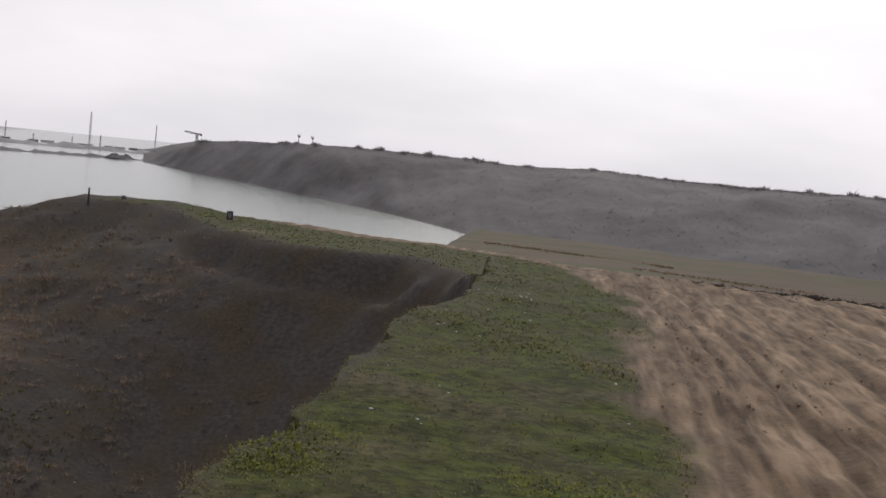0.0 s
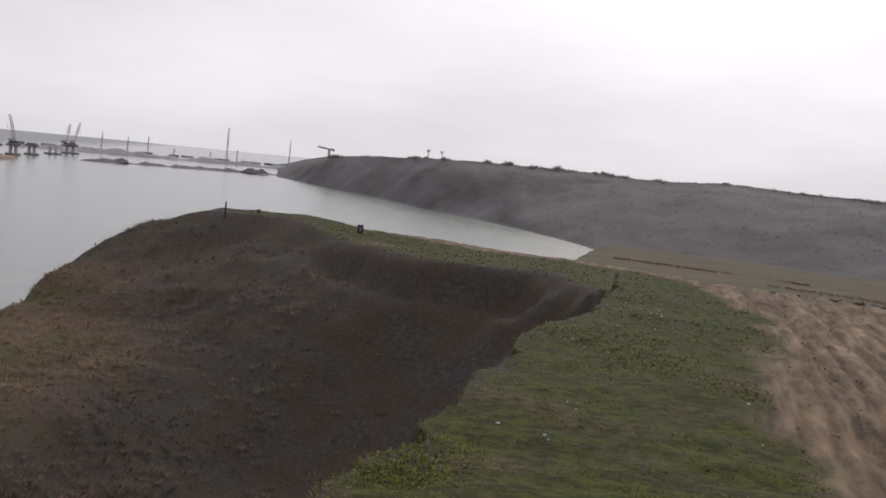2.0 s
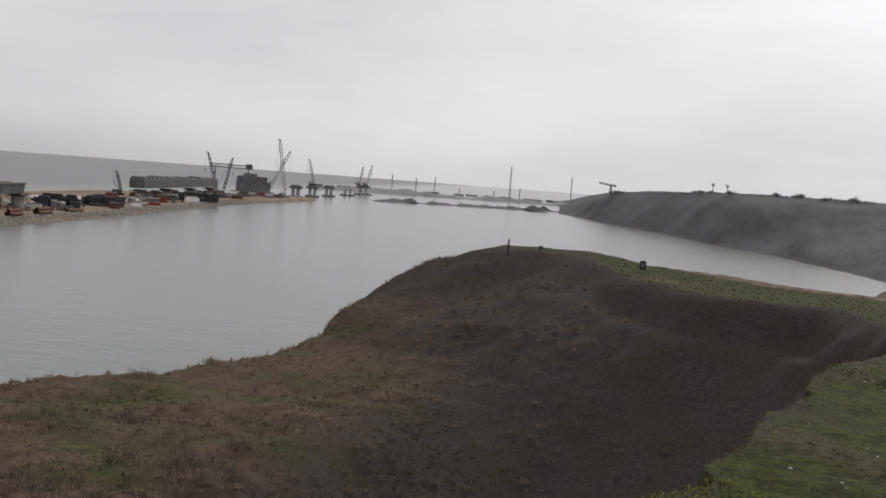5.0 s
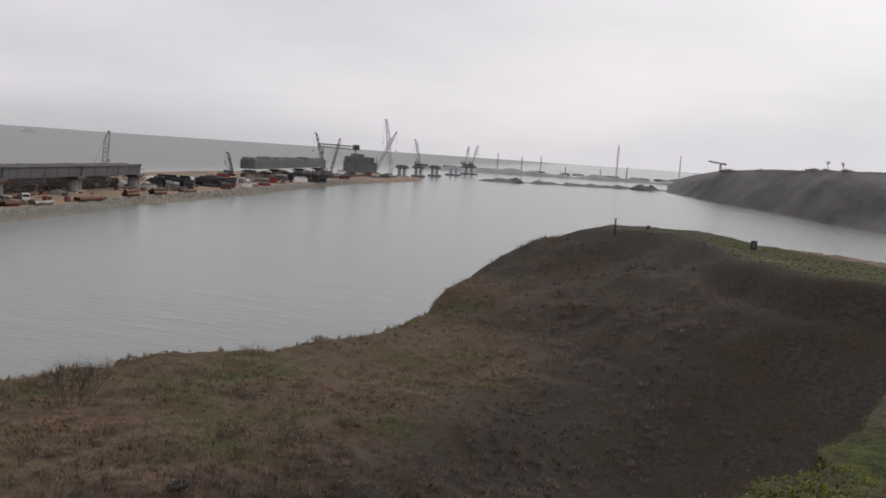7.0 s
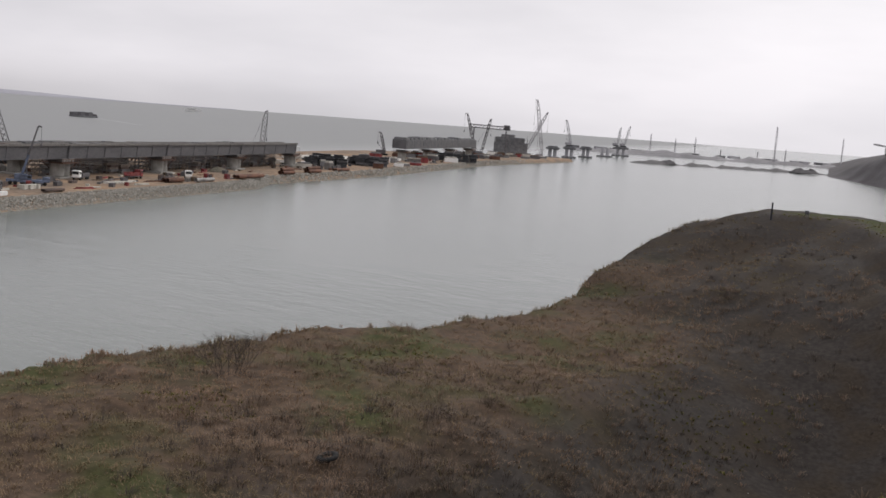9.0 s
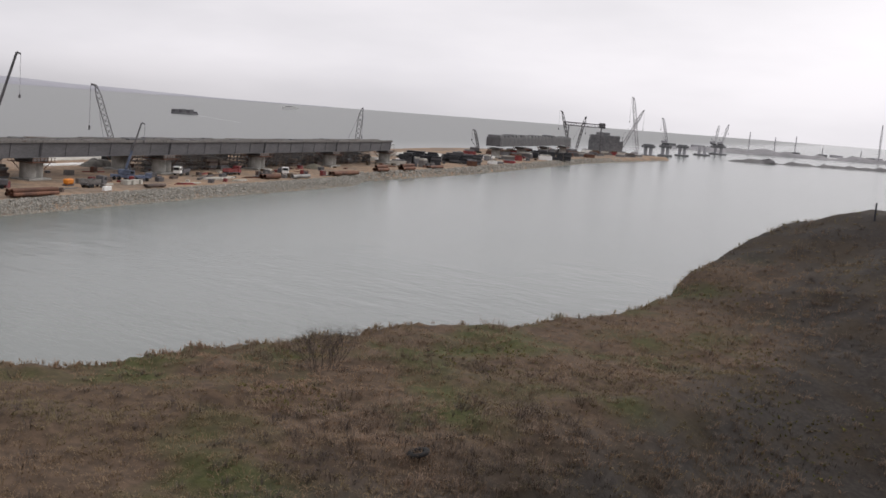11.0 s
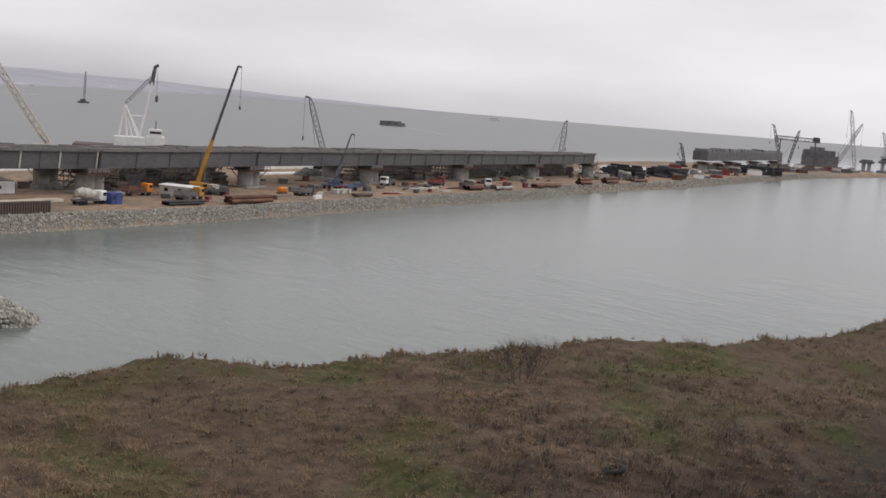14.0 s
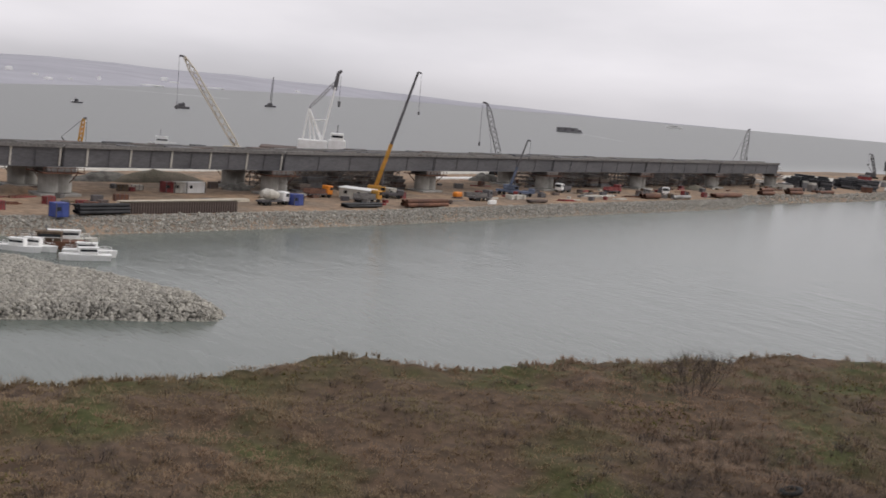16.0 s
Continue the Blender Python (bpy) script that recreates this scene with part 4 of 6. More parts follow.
def pipe_stack(az, r, ln, dia, count, colour, label, turn=ALONG + 90 - 4, rows=2):
    c = thing("pipe_stack", az, r, YARD_Z, turn, label, "pipe stack")
    for s in (-ln * 0.35, ln * 0.35):
        bm = bmesh.new()
        box(bm, (0.3, dia * count + 0.4, 0.2), (s, 0, -0.05))
        part("bearer", bm, TIMBER, c)
    for q in range(rows):
        for k in range(count - q):
            bm = bmesh.new()
            y = (k - (count - q - 1) / 2) * dia * 1.02
            off = 0.3 * math.sin(k * 3.1 + q)
            z = 0.15 + dia / 2 + q * dia * 0.87
            for ra, flip in ((dia / 2, 1), (dia / 2 * 0.9, -1)):
                bmesh.ops.create_cone(bm, cap_ends=False, segments=14, radius1=ra, radius2=ra, depth=ln, matrix=Matrix.Translation((off, y, z)) @ Matrix.Rotation(math.pi / 2, 4, "Y"))
            part("pipe", bm, colour, c)


pipe_stack(58.08, 281, 14.5, 0.95, 3, RUST, "stack of long rust-brown steel pipes by the bank")
pipe_stack(73.99, 222, 10.5, 0.7, 4, BLACKPIPE, "stack of black coated pipes near the water", rows=3)
pipe_stack(61.28, 267, 11.0, 0.5, 5, BLACKPIPE, "bundle of dark pipes and bars on the ground")
pipe_stack(46.85, 381, 9.0, 1.5, 2, RUST, "short wide rusty pipes lying by the bank", rows=1)
pipe_stack(45.33, 392, 11.0, 1.3, 1, GREYPIPE, "single pale grey steel pipe by the bank", rows=1)
pipe_stack(43.18, 426, 19.0, 1.4, 2, RUST, "long rust-red pipes along the bank", rows=1)
pipe_stack(41.33, 466, 10.0, 1.4, 2, RUST, "rusty pipes stored in two layers")
pipe_stack(40.03, 490, 12.0, 1.4, 2, RUST, "rusty pipes lying beside pale stones")
pipe_stack(38.62, 520, 14.0, 1.2, 2, RUST, "weathered rusty pipes at the bank", rows=1)
pipe_stack(52.44, 322, 8.0, 0.8, 2, SHEETPILE, "low stack of dark rusty beams", rows=1)


def lorry(az, r, cabcol, bodycol, label, turn=ALONG + 90, mixer=False):
    c = thing("lorry", az, r, YARD_Z, turn, label, "lorry")
    bm = bmesh.new()
    box(bm, (8.2, 2.2, 0.35), (0, 0, 0.75))
    part("chassis", bm, BOOMGREY, c)
    bm = bmesh.new()
    box(bm, (1.9, 2.4, 2.3), (3.2, 0, 0.7), 0, 0.2)
    cab = part("cab", bm, cabcol, c)
    bm = bmesh.new()
    box(bm, (0.06, 2.0, 0.85), (4.16, 0, 1.8))
    box(bm, (0.9, 2.44, 0.7), (3.4, 0, 1.9))
    part("windscreen", bm, GLASS, cab)
    bm = bmesh.new()
    if mixer:
        for x, ra, rb in ((-2.6, 0.7, 1.25), (-0.9, 1.25, 1.15), (0.8, 1.15, 0.6)):
            bmesh.ops.create_cone(bm, cap_ends=True, segments=14, radius1=ra, radius2=rb, depth=1.7, matrix=Matrix.Translation((x, 0, 2.3 - 0.1 * x)) @ Matrix.Rotation(math.pi / 2, 4, "Y"))
        part("mixer_drum", bm, bodycol, c)
    else:
        box(bm, (5.6, 2.4, 0.25), (-1.2, 0, 1.1))
        for s in (-1, 1):
            box(bm, (5.6, 0.1, 0.9), (-1.2, s * 1.2, 1.3))
        box(bm, (0.1, 2.4, 0.9), (1.6, 0, 1.3))
        part("load_bed", bm, bodycol, c)
    for x in (-3.0, -1.8, 2.9):
        for s in (-1.0, 1.0):
            wheel_set(c, x, s, 0.5)


lorry(65.77, 258, WHITE, OFFWHITE, "concrete mixer lorry with pale drum and white cab", mixer=True)
lorry(51.19, 372, WHITE, BOOMGREY, "white-cabbed lorry with low dark bed", turn=ALONG - 80)
lorry(48.74, 388, REDPAINT, REDPAINT, "red lorry parked beneath the bridge")
lorry(46.14, 405, WHITE, BOOMGREY, "lorry with white cab among the pipes", turn=ALONG - 60)
lorry(55.32, 312, BOOMGREY, SLAB, "grey lorry with load beside the crane")
lorry(61.02, 280, YELLOW, SLAB, "small yellow loader next to the shed")
lorry(63.53, 283, ORANGE, RUST, "orange digger truck among heaps of earth")
lorry(36.62, 640, WHITE, WHITE, "white lorry near the far stony bank")


def orange_tank():
    c = thing("generator", 56.48, 313, YARD_Z, ALONG + 90, "bright orange generator box on a low frame", "generator")
    bm = bmesh.new()
    box(bm, (3.0, 1.6, 1.5), (0, 0, 0.35), 0, 0.35)
    part("housing", bm, ORANGE, c)
    bm = bmesh.new()
    box(bm, (3.2, 1.4, 0.3), (0, 0, 0.05))
    part("frame", bm, BOOMGREY, c)


orange_tank()


def sheet_pile_wall():
    """A long low wall of folded piles holding the bank."""
    c = thing("sheet_pile_wall", 70.23, 232, YARD_Z - 0.9, ALONG + 86, "low rusty sheet pile wall along the bank", "retaining wall")
    bm = bmesh.new()
    box(bm, (27.5, 0.5, 0.3), (0, 0.1, 2.9), 0, 0.04)
    part("capping", bm, SOIL, c)
    n = 46
    me = None
    for k in range(n):
        if me is None:
            bm = bmesh.new()
            pr = [(-0.3, 0), (-0.15, -0.28), (0.15, -0.28), (0.3, 0), (0.3, 0.1), (-0.3, 0.1)]
            lo = [bm.verts.new((x, y, 0)) for x, y in pr]
            hi = [bm.verts.new((x, y, 3.0)) for x, y in pr]
            for j in range(6):
                bm.faces.new((lo[j], lo[(j + 1) % 6], hi[(j + 1) % 6], hi[j]))
            bm.faces.new(hi)
            ob = part("pile", bm, SHEETPILE, c)
            me = ob.data
        else:
            ob = new("pile", me)
            ob.parent = c
        ob.location = (-13.5 + k * 0.6, 0, 0.06 * math.sin(k * 2.7))


sheet_pile_wall()


def heap(az, r, lx, ly, h, material, label, seed, turn=ALONG + 90, cat="heap", flat=1.6):
    """A heap of loose stuff with an uneven outline."""
    bm = bmesh.new()
    n, m = 22, 7
    rows = []
    for j in range(m + 1):
        f = j / m
        row = []
        for i in range(n):
            a = 2 * math.pi * i / n
            k = (1 - f) * (1 + 0.22 * float(vnoise(math.cos(a) * 1.7 + seed, math.sin(a) * 1.7, seed)))
            x, y = math.cos(a) * lx / 2 * k, math.sin(a) * ly / 2 * k
            z = h * (1 - (1 - f) ** flat) * (0.85 + 0.3 * float(vnoise(x * 0.5 + seed, y * 0.5, seed + 1))) if j else -0.15
            row.append(bm.verts.new((x, y, z)))
        rows.append(row)
    for j in range(m):
        for i in range(n):
            bm.faces.new((rows[j][i], rows[j][(i + 1) % n], rows[j + 1][(i + 1) % n], rows[j + 1][i]))
    bmesh.ops.remove_doubles(bm, verts=bm.verts[:], dist=0.02)
    return simple("mound", bm, material, az, r, YARD_Z, turn, label, cat, smooth=True)


heap(71.67, 296, 30, 9, 3.0, SOIL, "long grey-green earth heap under the bridge", 3)
heap(74.06, 291, 22, 9, 2.6, WETSTONE, "dark earth heap behind the pier", 4)
heap(67.57, 288, 9, 6, 2.2, WETSTONE, "dark gravel heap beside the pier", 5)
heap(55.15, 392, 17, 9, 3.2, WETSTONE, "dark soil heap on the pale strip", 6)
heap(62.74, 292, 8, 5, 1.3, SAND, "sandy heap beside the shed", 7)
heap(77.90, 255, 16, 7, 1.8, SAND, "low sand heap beneath the bridge", 8)
heap(44.72, 455, 16, 6, 2.2, SOIL, "brown earth heap among machines", 9)
heap(59.62, 305, 10, 4, 1.2, SOIL, "weedy earth heap by the crane", 12)


def strip(az, r, ln, wd, h, material, label, cat, turn=ALONG + 90):
    bm = bmesh.new()
    n = 24
    top = []
    for i in range(n + 1):
        x = -ln / 2 + i * ln / n
        wob = 0.25 * math.sin(i * 1.9) + 0.2 * math.sin(i * 0.7)
        top.append([bm.verts.new((x, s * wd / 2 + wob, z)) for s, z in ((-1.15, -0.2), (-1, h), (1, h), (1.15, -0.2))])
    for a, b in zip(top, top[1:]):
        for k in range(3):
            bm.faces.new((a[k], b[k], b[k + 1], a[k + 1]))
    bm.faces.new(top[0]), bm.faces.new(top[-1][::-1])
    bmesh.ops.recalc_face_normals(bm, faces=bm.faces[:])
    return simple("ground_sheet", bm, material, az, r, YARD_Z, turn, label, cat)


strip(73.03, 330, 76, 13, 0.3, OFFWHITE, "pale concrete apron behind the bridge", "slab")
strip(55.97, 395, 36, 3.0, 0.5, WHITE, "long white plastic sheeting on the sand", "sheeting")
strip(56.30, 425, 40, 10, 0.4, OFFWHITE, "pale concrete slab behind the piers", "slab")
strip(69.99, 251, 34, 2.2, 0.6, PALEYELLOW, "long pale sand bund along the wall", "sand bund")
strip(49.36, 367, 16, 2.0, 0.5, OFFWHITE, "pale boards laid along the bank", "boards")
strip(39.48, 640, 60, 24, 1.2, OFFWHITE, "pale stone platform behind the stores", "slab")


def trestle_row():
    """Close-set scaffold towers that fill the spans still on falsework."""
    rnd = random.Random(29)
    for k in (3, 5, 6, 7):
        a, b = Vector((*AXIS[k], 0)), Vector((*AXIS[k + 1], 0))
        d = b - a
        n = Vector((-d.y, d.x, 0)).normalized()
        c = new("falsework")
        mid = (a + b) / 2 + n * 9
        c.matrix_world = pose(mid.x, mid.y, YARD_Z - 0.1, 0, 0, math.degrees(math.atan2(-d.x, d.y)))
        tagged(c, "dense dark scaffold towers filling the span under the girders", "falsework", "falsework bays")
        count, xs, lifts = 20, (-9.0, -4.5, 0.0, 4.0), (1.3, 2.6, 3.9, 5.2)
        step = d.length * 0.80 / (count - 1)
        for j in range(count):
            bm = bmesh.new()
            y = -d.length * 0.40 + j * step
            for x in xs:
                rod(bm, (x, y, 0), (x, y, 6.0), 0.13, seg=4)
            for z in lifts:
                rod(bm, (xs[0], y, z), (xs[-1], y, z), 0.09, seg=4)
            for x0, x1 in zip(xs, xs[1:]):
                rod(bm, (x0, y, 0.2), (x1, y, 5.8), 0.08, seg=4)
            if j + 1 < count:
                for x in xs:
                    for z in lifts:
                        rod(bm, (x, y, z), (x, y + step, z), 0.09, seg=4)
                rod(bm, (xs[-1], y, 0.2), (xs[-1], y + step, 3.9), 0.08, seg=4)
            part("trestle", bm, (SLAB, FARDARK, OLDTUBE)[j % 3], c)
            if rnd.random() < 0.6 and j + 1 < count:
                bm = bmesh.new()
                box(bm, (12.5, step * 0.9, 0.12), (-2.5, y + step / 2, rnd.choice(lifts) + 0.06))
                part("plank_floor", bm, TIMBER if j % 2 else OLDTUBE, c)
        for x in (-9.0, 4.0):
            bm = bmesh.new()
            box(bm, (0.4, d.length * 0.84, 0.25), (x, 0, 5.98))
            part("beam", bm, DARK_STEEL, c)


trestle_row()


def block_row(az, r, count, size, material, label, turn=ALONG + 90):
    for k in range(count):
        bm = bmesh.new()
        box(bm, size, (0, 0, 0), 0, 0.06)
        ob = simple("concrete_block", bm, material, az, r, YARD_Z - 0.03, turn, label, "block", "blocks along the bank")
        ob.matrix_world = ob.matrix_world @ Matrix.Translation(((k - count / 2) * size[0] * 1.15, 0.3 * math.sin(k * 2.2), 0))


block_row(53.44, 328, 6, (1.0, 1.6, 1.3), OFFWHITE, "pale concrete block stacked by the bank")
block_row(54.57, 305, 2, (1.6, 0.8, 1.1), WHITE, "white concrete frame unit near the bank")
block_row(37.87, 600, 3, (2.0, 2.0, 2.2), OFFWHITE, "pale concrete block on the stony bank")


def clutter():
    """Bundles, pallets and crates strewn about the yard."""
    rnd = random.Random(11)
    cols = [TIMBER, RUST, SLAB, BOOMGREY, SHEETPILE, OFFWHITE, DARK_STEEL, REDPAINT]
    shore = np.array(SHORE)
    for k in range(250):
        y = rnd.uniform(20, 640) if k < 120 else rnd.uniform(40, 420)
        x0 = float(np.interp(y, shore[:, 1], shore[:, 0]))
        off = rnd.uniform(13, 38) if rnd.random() < 0.75 else rnd.uniform(48, 66)
        x = x0 - off * 0.95
        name, lab, cat = rnd.choice((("pallet_stack", "stack of timber pallets standing in the yard", "pallet"), ("crate", "steel crate standing on the sandy yard", "crate"), ("beam_bundle", "bundle of steel beams lying on sand", "beams")))
        c = new(name)
        c.matrix_world = pose(x, y, YARD_Z - 0.08, 0, 0, ALONG + 90 + rnd.uniform(-25, 25))
        tagged(c, lab, cat)
        col = rnd.choice(cols)
        if name == "pallet_stack":
            for j in range(rnd.randint(3, 7)):
                bm = bmesh.new()
                box(bm, (1.3, 1.1, 0.15), (0, 0, j * 0.16), rnd.uniform(-0.1, 0.1))
                part("pallet", bm, col, c)
        elif name == "crate":
            w, h = rnd.uniform(1.2, 3.0), rnd.uniform(0.8, 1.9)
            bm = bmesh.new()
            box(bm, (w, 1.4, h), (0, 0, 0), 0, 0.05)
            part("crate_body", bm, col, c)
            for j in range(4):
                bm = bmesh.new()
                box(bm, (0.1, 0.1, h + 0.05), (-w / 2 + j * w / 3, -0.7, 0))
                part("crate_post", bm, BOOMGREY, c)
        else:
            for j in range(rnd.randint(3, 7)):
                bm = bmesh.new()
                box(bm, (rnd.uniform(4, 8), 0.25, 0.3), (rnd.uniform(-0.5, 0.5), (j % 4) * 0.3 - 0.5, 0.3 * (j // 4)))
                part("beam", bm, col, c)


def formwork_stores():
    """Dark stacks of formwork panels under and behind the spans."""
    rnd = random.Random(17)
    for k, (a, b) in enumerate(zip(AXIS, AXIS[1:])):
        if k in (0, 1, 2, 4):
            continue
        A, B = Vector((*a, 0)), Vector((*b, 0))
        d = (B - A)
        n = Vector((-d.y, d.x, 0)).normalized()
        for j in range(9):
            f = 0.12 + 0.78 * j / 8
            p = A + d * f + n * rnd.uniform(3, 12)
            c = new("formwork_stack")
            c.matrix_world = pose(p.x, p.y, YARD_Z - 0.06, 0, 0, ALONG + rnd.uniform(-12, 12))
            tagged(c, "dark stack of formwork panels beneath the bridge", "formwork", "formwork stacks")
            for q in range(rnd.randint(3, 6)):
                bm = bmesh.new()
                box(bm, (rnd.uniform(1.8, 3.0), rnd.uniform(3.5, 6.5), 0.75), (rnd.uniform(-0.3, 0.3), rnd.uniform(-0.4, 0.4), q * 0.76), rnd.uniform(-0.06, 0.06), 0.05)
                part("panel", bm, rnd.choice((FARDARK, OLDTUBE, SHEETPILE, SLAB)), c)


formwork_stores()


def dark_store(az0, az1, r, count, label):
    """A row of tall stacked steel and formwork."""
    rnd = random.Random(int(az0 * 10))
    for k in range(count):
        az = az0 + (az1 - az0) * (k + 0.5) / count
        c = thing("steel_stack", az, r + rnd.uniform(-4, 4), YARD_Z - 0.06, az + rnd.uniform(-15, 15), label, "steel stack", "steel stacks")
        for q in range(rnd.randint(5, 7)):
            bm = bmesh.new()
            box(bm, (rnd.uniform(4.0, 6.0), rnd.uniform(2.5, 4), 0.85), (rnd.uniform(-0.5, 0.5), 0, q * 0.86), rnd.uniform(-0.05, 0.05), 0.06)
            part("panel", bm, rnd.choice((STEEL, STEEL, DARK_STEEL, BLACKPIPE)), c)


dark_store(40.40, 38.45, 556, 9, "dark stack of stored steel panels near the bank")
dark_store(38.15, 36.45, 590, 9, "tall dark stack of stored steel panels")
dark_store(34.2, 31.8, 740, 6, "grey stack of panels beneath far girders")


def far_yard():
    rnd = random.Random(23)
    shore = np.array(SHORE)
    for k in range(70):
        y = rnd.uniform(400, 860)
        x = float(np.interp(y, shore[:, 1], shore[:, 0])) - rnd.uniform(10, 60)
        w, d, h = rnd.uniform(3, 9), rnd.uniform(2.4, 4), rnd.uniform(1.2, 3.2)
        name, lab, cat = rnd.choice((("site_container", "long site container on the far yard", "container"), ("steel_pile", "pile of steel parts on the far yard", "steel")))
        c = new(name)
        c.matrix_world = pose(x, y, YARD_Z - 0.08, 0, 0, 35 + rnd.uniform(-30, 30))
        tagged(c, lab, cat)
        col = rnd.choice((FARDARK, OFFWHITE, RUST, BOOMGREY, FARDARK, WHITE, REDPAINT, SLAB))
        bm = bmesh.new()
        box(bm, (w, d, h), (0, 0, 0), 0, 0.08)
        part("body", bm, col, c)
        bm = bmesh.new()
        box(bm, (w * 0.8, d * 0.8, h * 0.3), (0, 0, h - 0.02), rnd.uniform(-0.1, 0.1), 0.05)
        part("top_load", bm, rnd.choice((FARDARK, OFFWHITE, TIMBER)), c)


far_yard()


clutter()

# ---------------------------------------------------------------- the far works
def far_point(s):
    """A point s metres along the bridge's line past its seventh pier."""
    return Vector((-333.2 - 0.3156 * s, 345.6 + 0.949 * s, 0))


def far_block(s0, s1, z0, z1, label):
    a, b = far_point(s0), far_point(s1)
    d = b - a
    c = new("girder_block")
    mid = (a + b) / 2
    c.matrix_world = pose(mid.x, mid.y, 0, 0, 0, ALONG)
    tagged(c, label, "girder", "far girders")
    bm = bmesh.new()
    box(bm, (9, d.length, z1 - z0), (0, 0, z0), 0, 0.2)
    part("web", bm, DARK_STEEL, c)
    rnd = random.Random(int(s0))
    for k in range(int(d.length / 9)):
        bm = bmesh.new()
        box(bm, (8, rnd.uniform(3, 8), rnd.uniform(0.6, 1.8)), (0, -d.length / 2 + 5 + k * 9, z1 - 0.05), 0, 0.2)
        part("deck_store", bm, FARDARK if rnd.random() < 0.5 else DARK_STEEL, c)
    for k in range(int(d.length / 5)):
        bm = bmesh.new()
        box(bm, (9.3, 0.3, z1 - z0 - 0.2), (0, -d.length / 2 + 2.5 + k * 5, z0 + 0.1))
        part("stiffener", bm, FARDARK, c)


far_block(228, 410, 9.6, 15.2, "dark girder with shuttering on temporary piers")
for s in (235, 290, 350, 405):
    p = far_point(s)
    pier((p.x, p.y), ALONG)


def pylon_block():
    a = far_point(560)
    c = new("pier_tower")
    c.matrix_world = pose(a.x, a.y, 0, 0, 0, 30)
    tagged(c, "dark pier head wrapped in formwork and scaffolding", "pier")
    bm = bmesh.new()
    box(bm, (30, 16, 11), (0, 0, 2.0), 0, 0.3)
    part("lower_shell", bm, FARDARK, c)
    bm = bmesh.new()
    box(bm, (26, 15, 4.5), (-1, 0, 12.98), 0, 0.3)
    box(bm, (12, 12, 2.5), (-3, 0, 17.4), 0, 0.3)
    part("upper_shell", bm, FARDARK, c)
    for k in range(9):
        bm = bmesh.new()
        rod(bm, (-14.5 + k * 3.6, -8.3, 2), (-14.5 + k * 3.6, -8.3, 17), 0.3)
        part("scaffold_post", bm, FARDARK, c)


pylon_block()


def gantry():
    r = 930
    c = thing("gantry_crane", 31.30, r, 0, None, "grey lattice gantry crane over the bridge works", "gantry crane")
    k = r / 2000
    bm = bmesh.new()
    for y in (-2.5, 2.5):
        for z in (24.6, 27.0):
            rod(bm, (-17, y, z), (17, y, z - 0.6), 0.35)
        for j in range(12):
            x = -17 + j * 2.83
            rod(bm, (x, y, 24.6), (x + 1.4, y, 27), 0.2, seg=4)
            rod(bm, (x + 1.4, y, 27), (x + 2.8, y, 24.6), 0.2, seg=4)
    part("bridge_beam", bm, BOOMGREY, c)
    for x, y in ((-13, -3), (-13, 3), (14, -3), (14, 3)):
        bm = bmesh.new()
        rod(bm, (x, y * 2.2, 2), (x * 0.97, y, 25), 0.55, 0.45)
        part("leg", bm, BOOMGREY, c)
    bm = bmesh.new()
    box(bm, (5, 5, 3.5), (14, 0, 24.4), 0, 0.2)
    part("trolley", bm, DARK_STEEL, c)


gantry()


def far_crane(az0, el0, az1, el1, r, z0, colour, label, w=2.2, bays=10, thick=0.28):
    b = spot(az1, r, 30 + r * math.tan(radians(el1)))
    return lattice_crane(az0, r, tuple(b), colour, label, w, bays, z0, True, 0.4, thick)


far_crane(32.0, -1, 32.47, 0.32, 900, 2.3, BOOMGREY, "grey crane with leaning boom beside the gantry", 1.6, 9)
far_crane(31.75, -1, 31.27, 0.12, 900, 2.3, BOOMGREY, "grey crane boom crossing in front of gantry", 1.6, 9)
far_crane(28.65, -1, 29.01, 1.24, 1020, 1.0, FARGREY, "tall grey lattice crane at the bank's end, paled by painted haze", 2.6, 14)
far_crane(29.6, -1, 28.46, 0.655, 1020, 1.0, FARGREY, "grey lattice crane with low boom, paled by painted haze", 2.2, 14)
far_crane(27.25, -1, 27.47, 0.33, 1130, 11.7, FARGREY, "grey crane on a sea pier platform, paled by painted haze", 2.0, 10)
far_crane(24.95, -1, 24.77, 0.17, 1400, 11.7, FARGREY, "crane on a far sea pier, paled by painted haze", 2.0, 8)
far_crane(24.6, -1, 24.32, 0.26, 1400, 11.7, FARGREY, "crane boom on the far sea pier, paled by painted haze", 2.0, 8)
far_crane(36.6, -1.4, 36.75, -0.95, 760, 2.3, BOOMGREY, "small grey crane behind stone platform", 1.3, 7)


def sea_pier(az, r, label, w=12, high=7.5, cap=True):
    c = thing("sea_pier", az, r, 0, None, label, "bridge pier", "piers in the sea")
    bm = bmesh.new()
    box(bm, (w * 1.5, 12, 2.4), (0, 0, -0.6), 0, 0.4)
    part("cofferdam", bm, FARDARK, c)
    for x in (-w * 0.25, w * 0.25):
        bm = bmesh.new()
        rod(bm, (x, 0, 1.7), (x, 0, high), 1.7, seg=12)
        part("column", bm, FARGREY, c)
    if cap:
        bm = bmesh.new()
        box(bm, (w * 1.35, 9, 2.2), (0, 0, high - 0.05), 0, 0.3)
        box(bm, (w, 7, 1.2), (0, 0, high + 2.1), 0, 0.3)
        part("pier_head", bm, FARDARK, c)


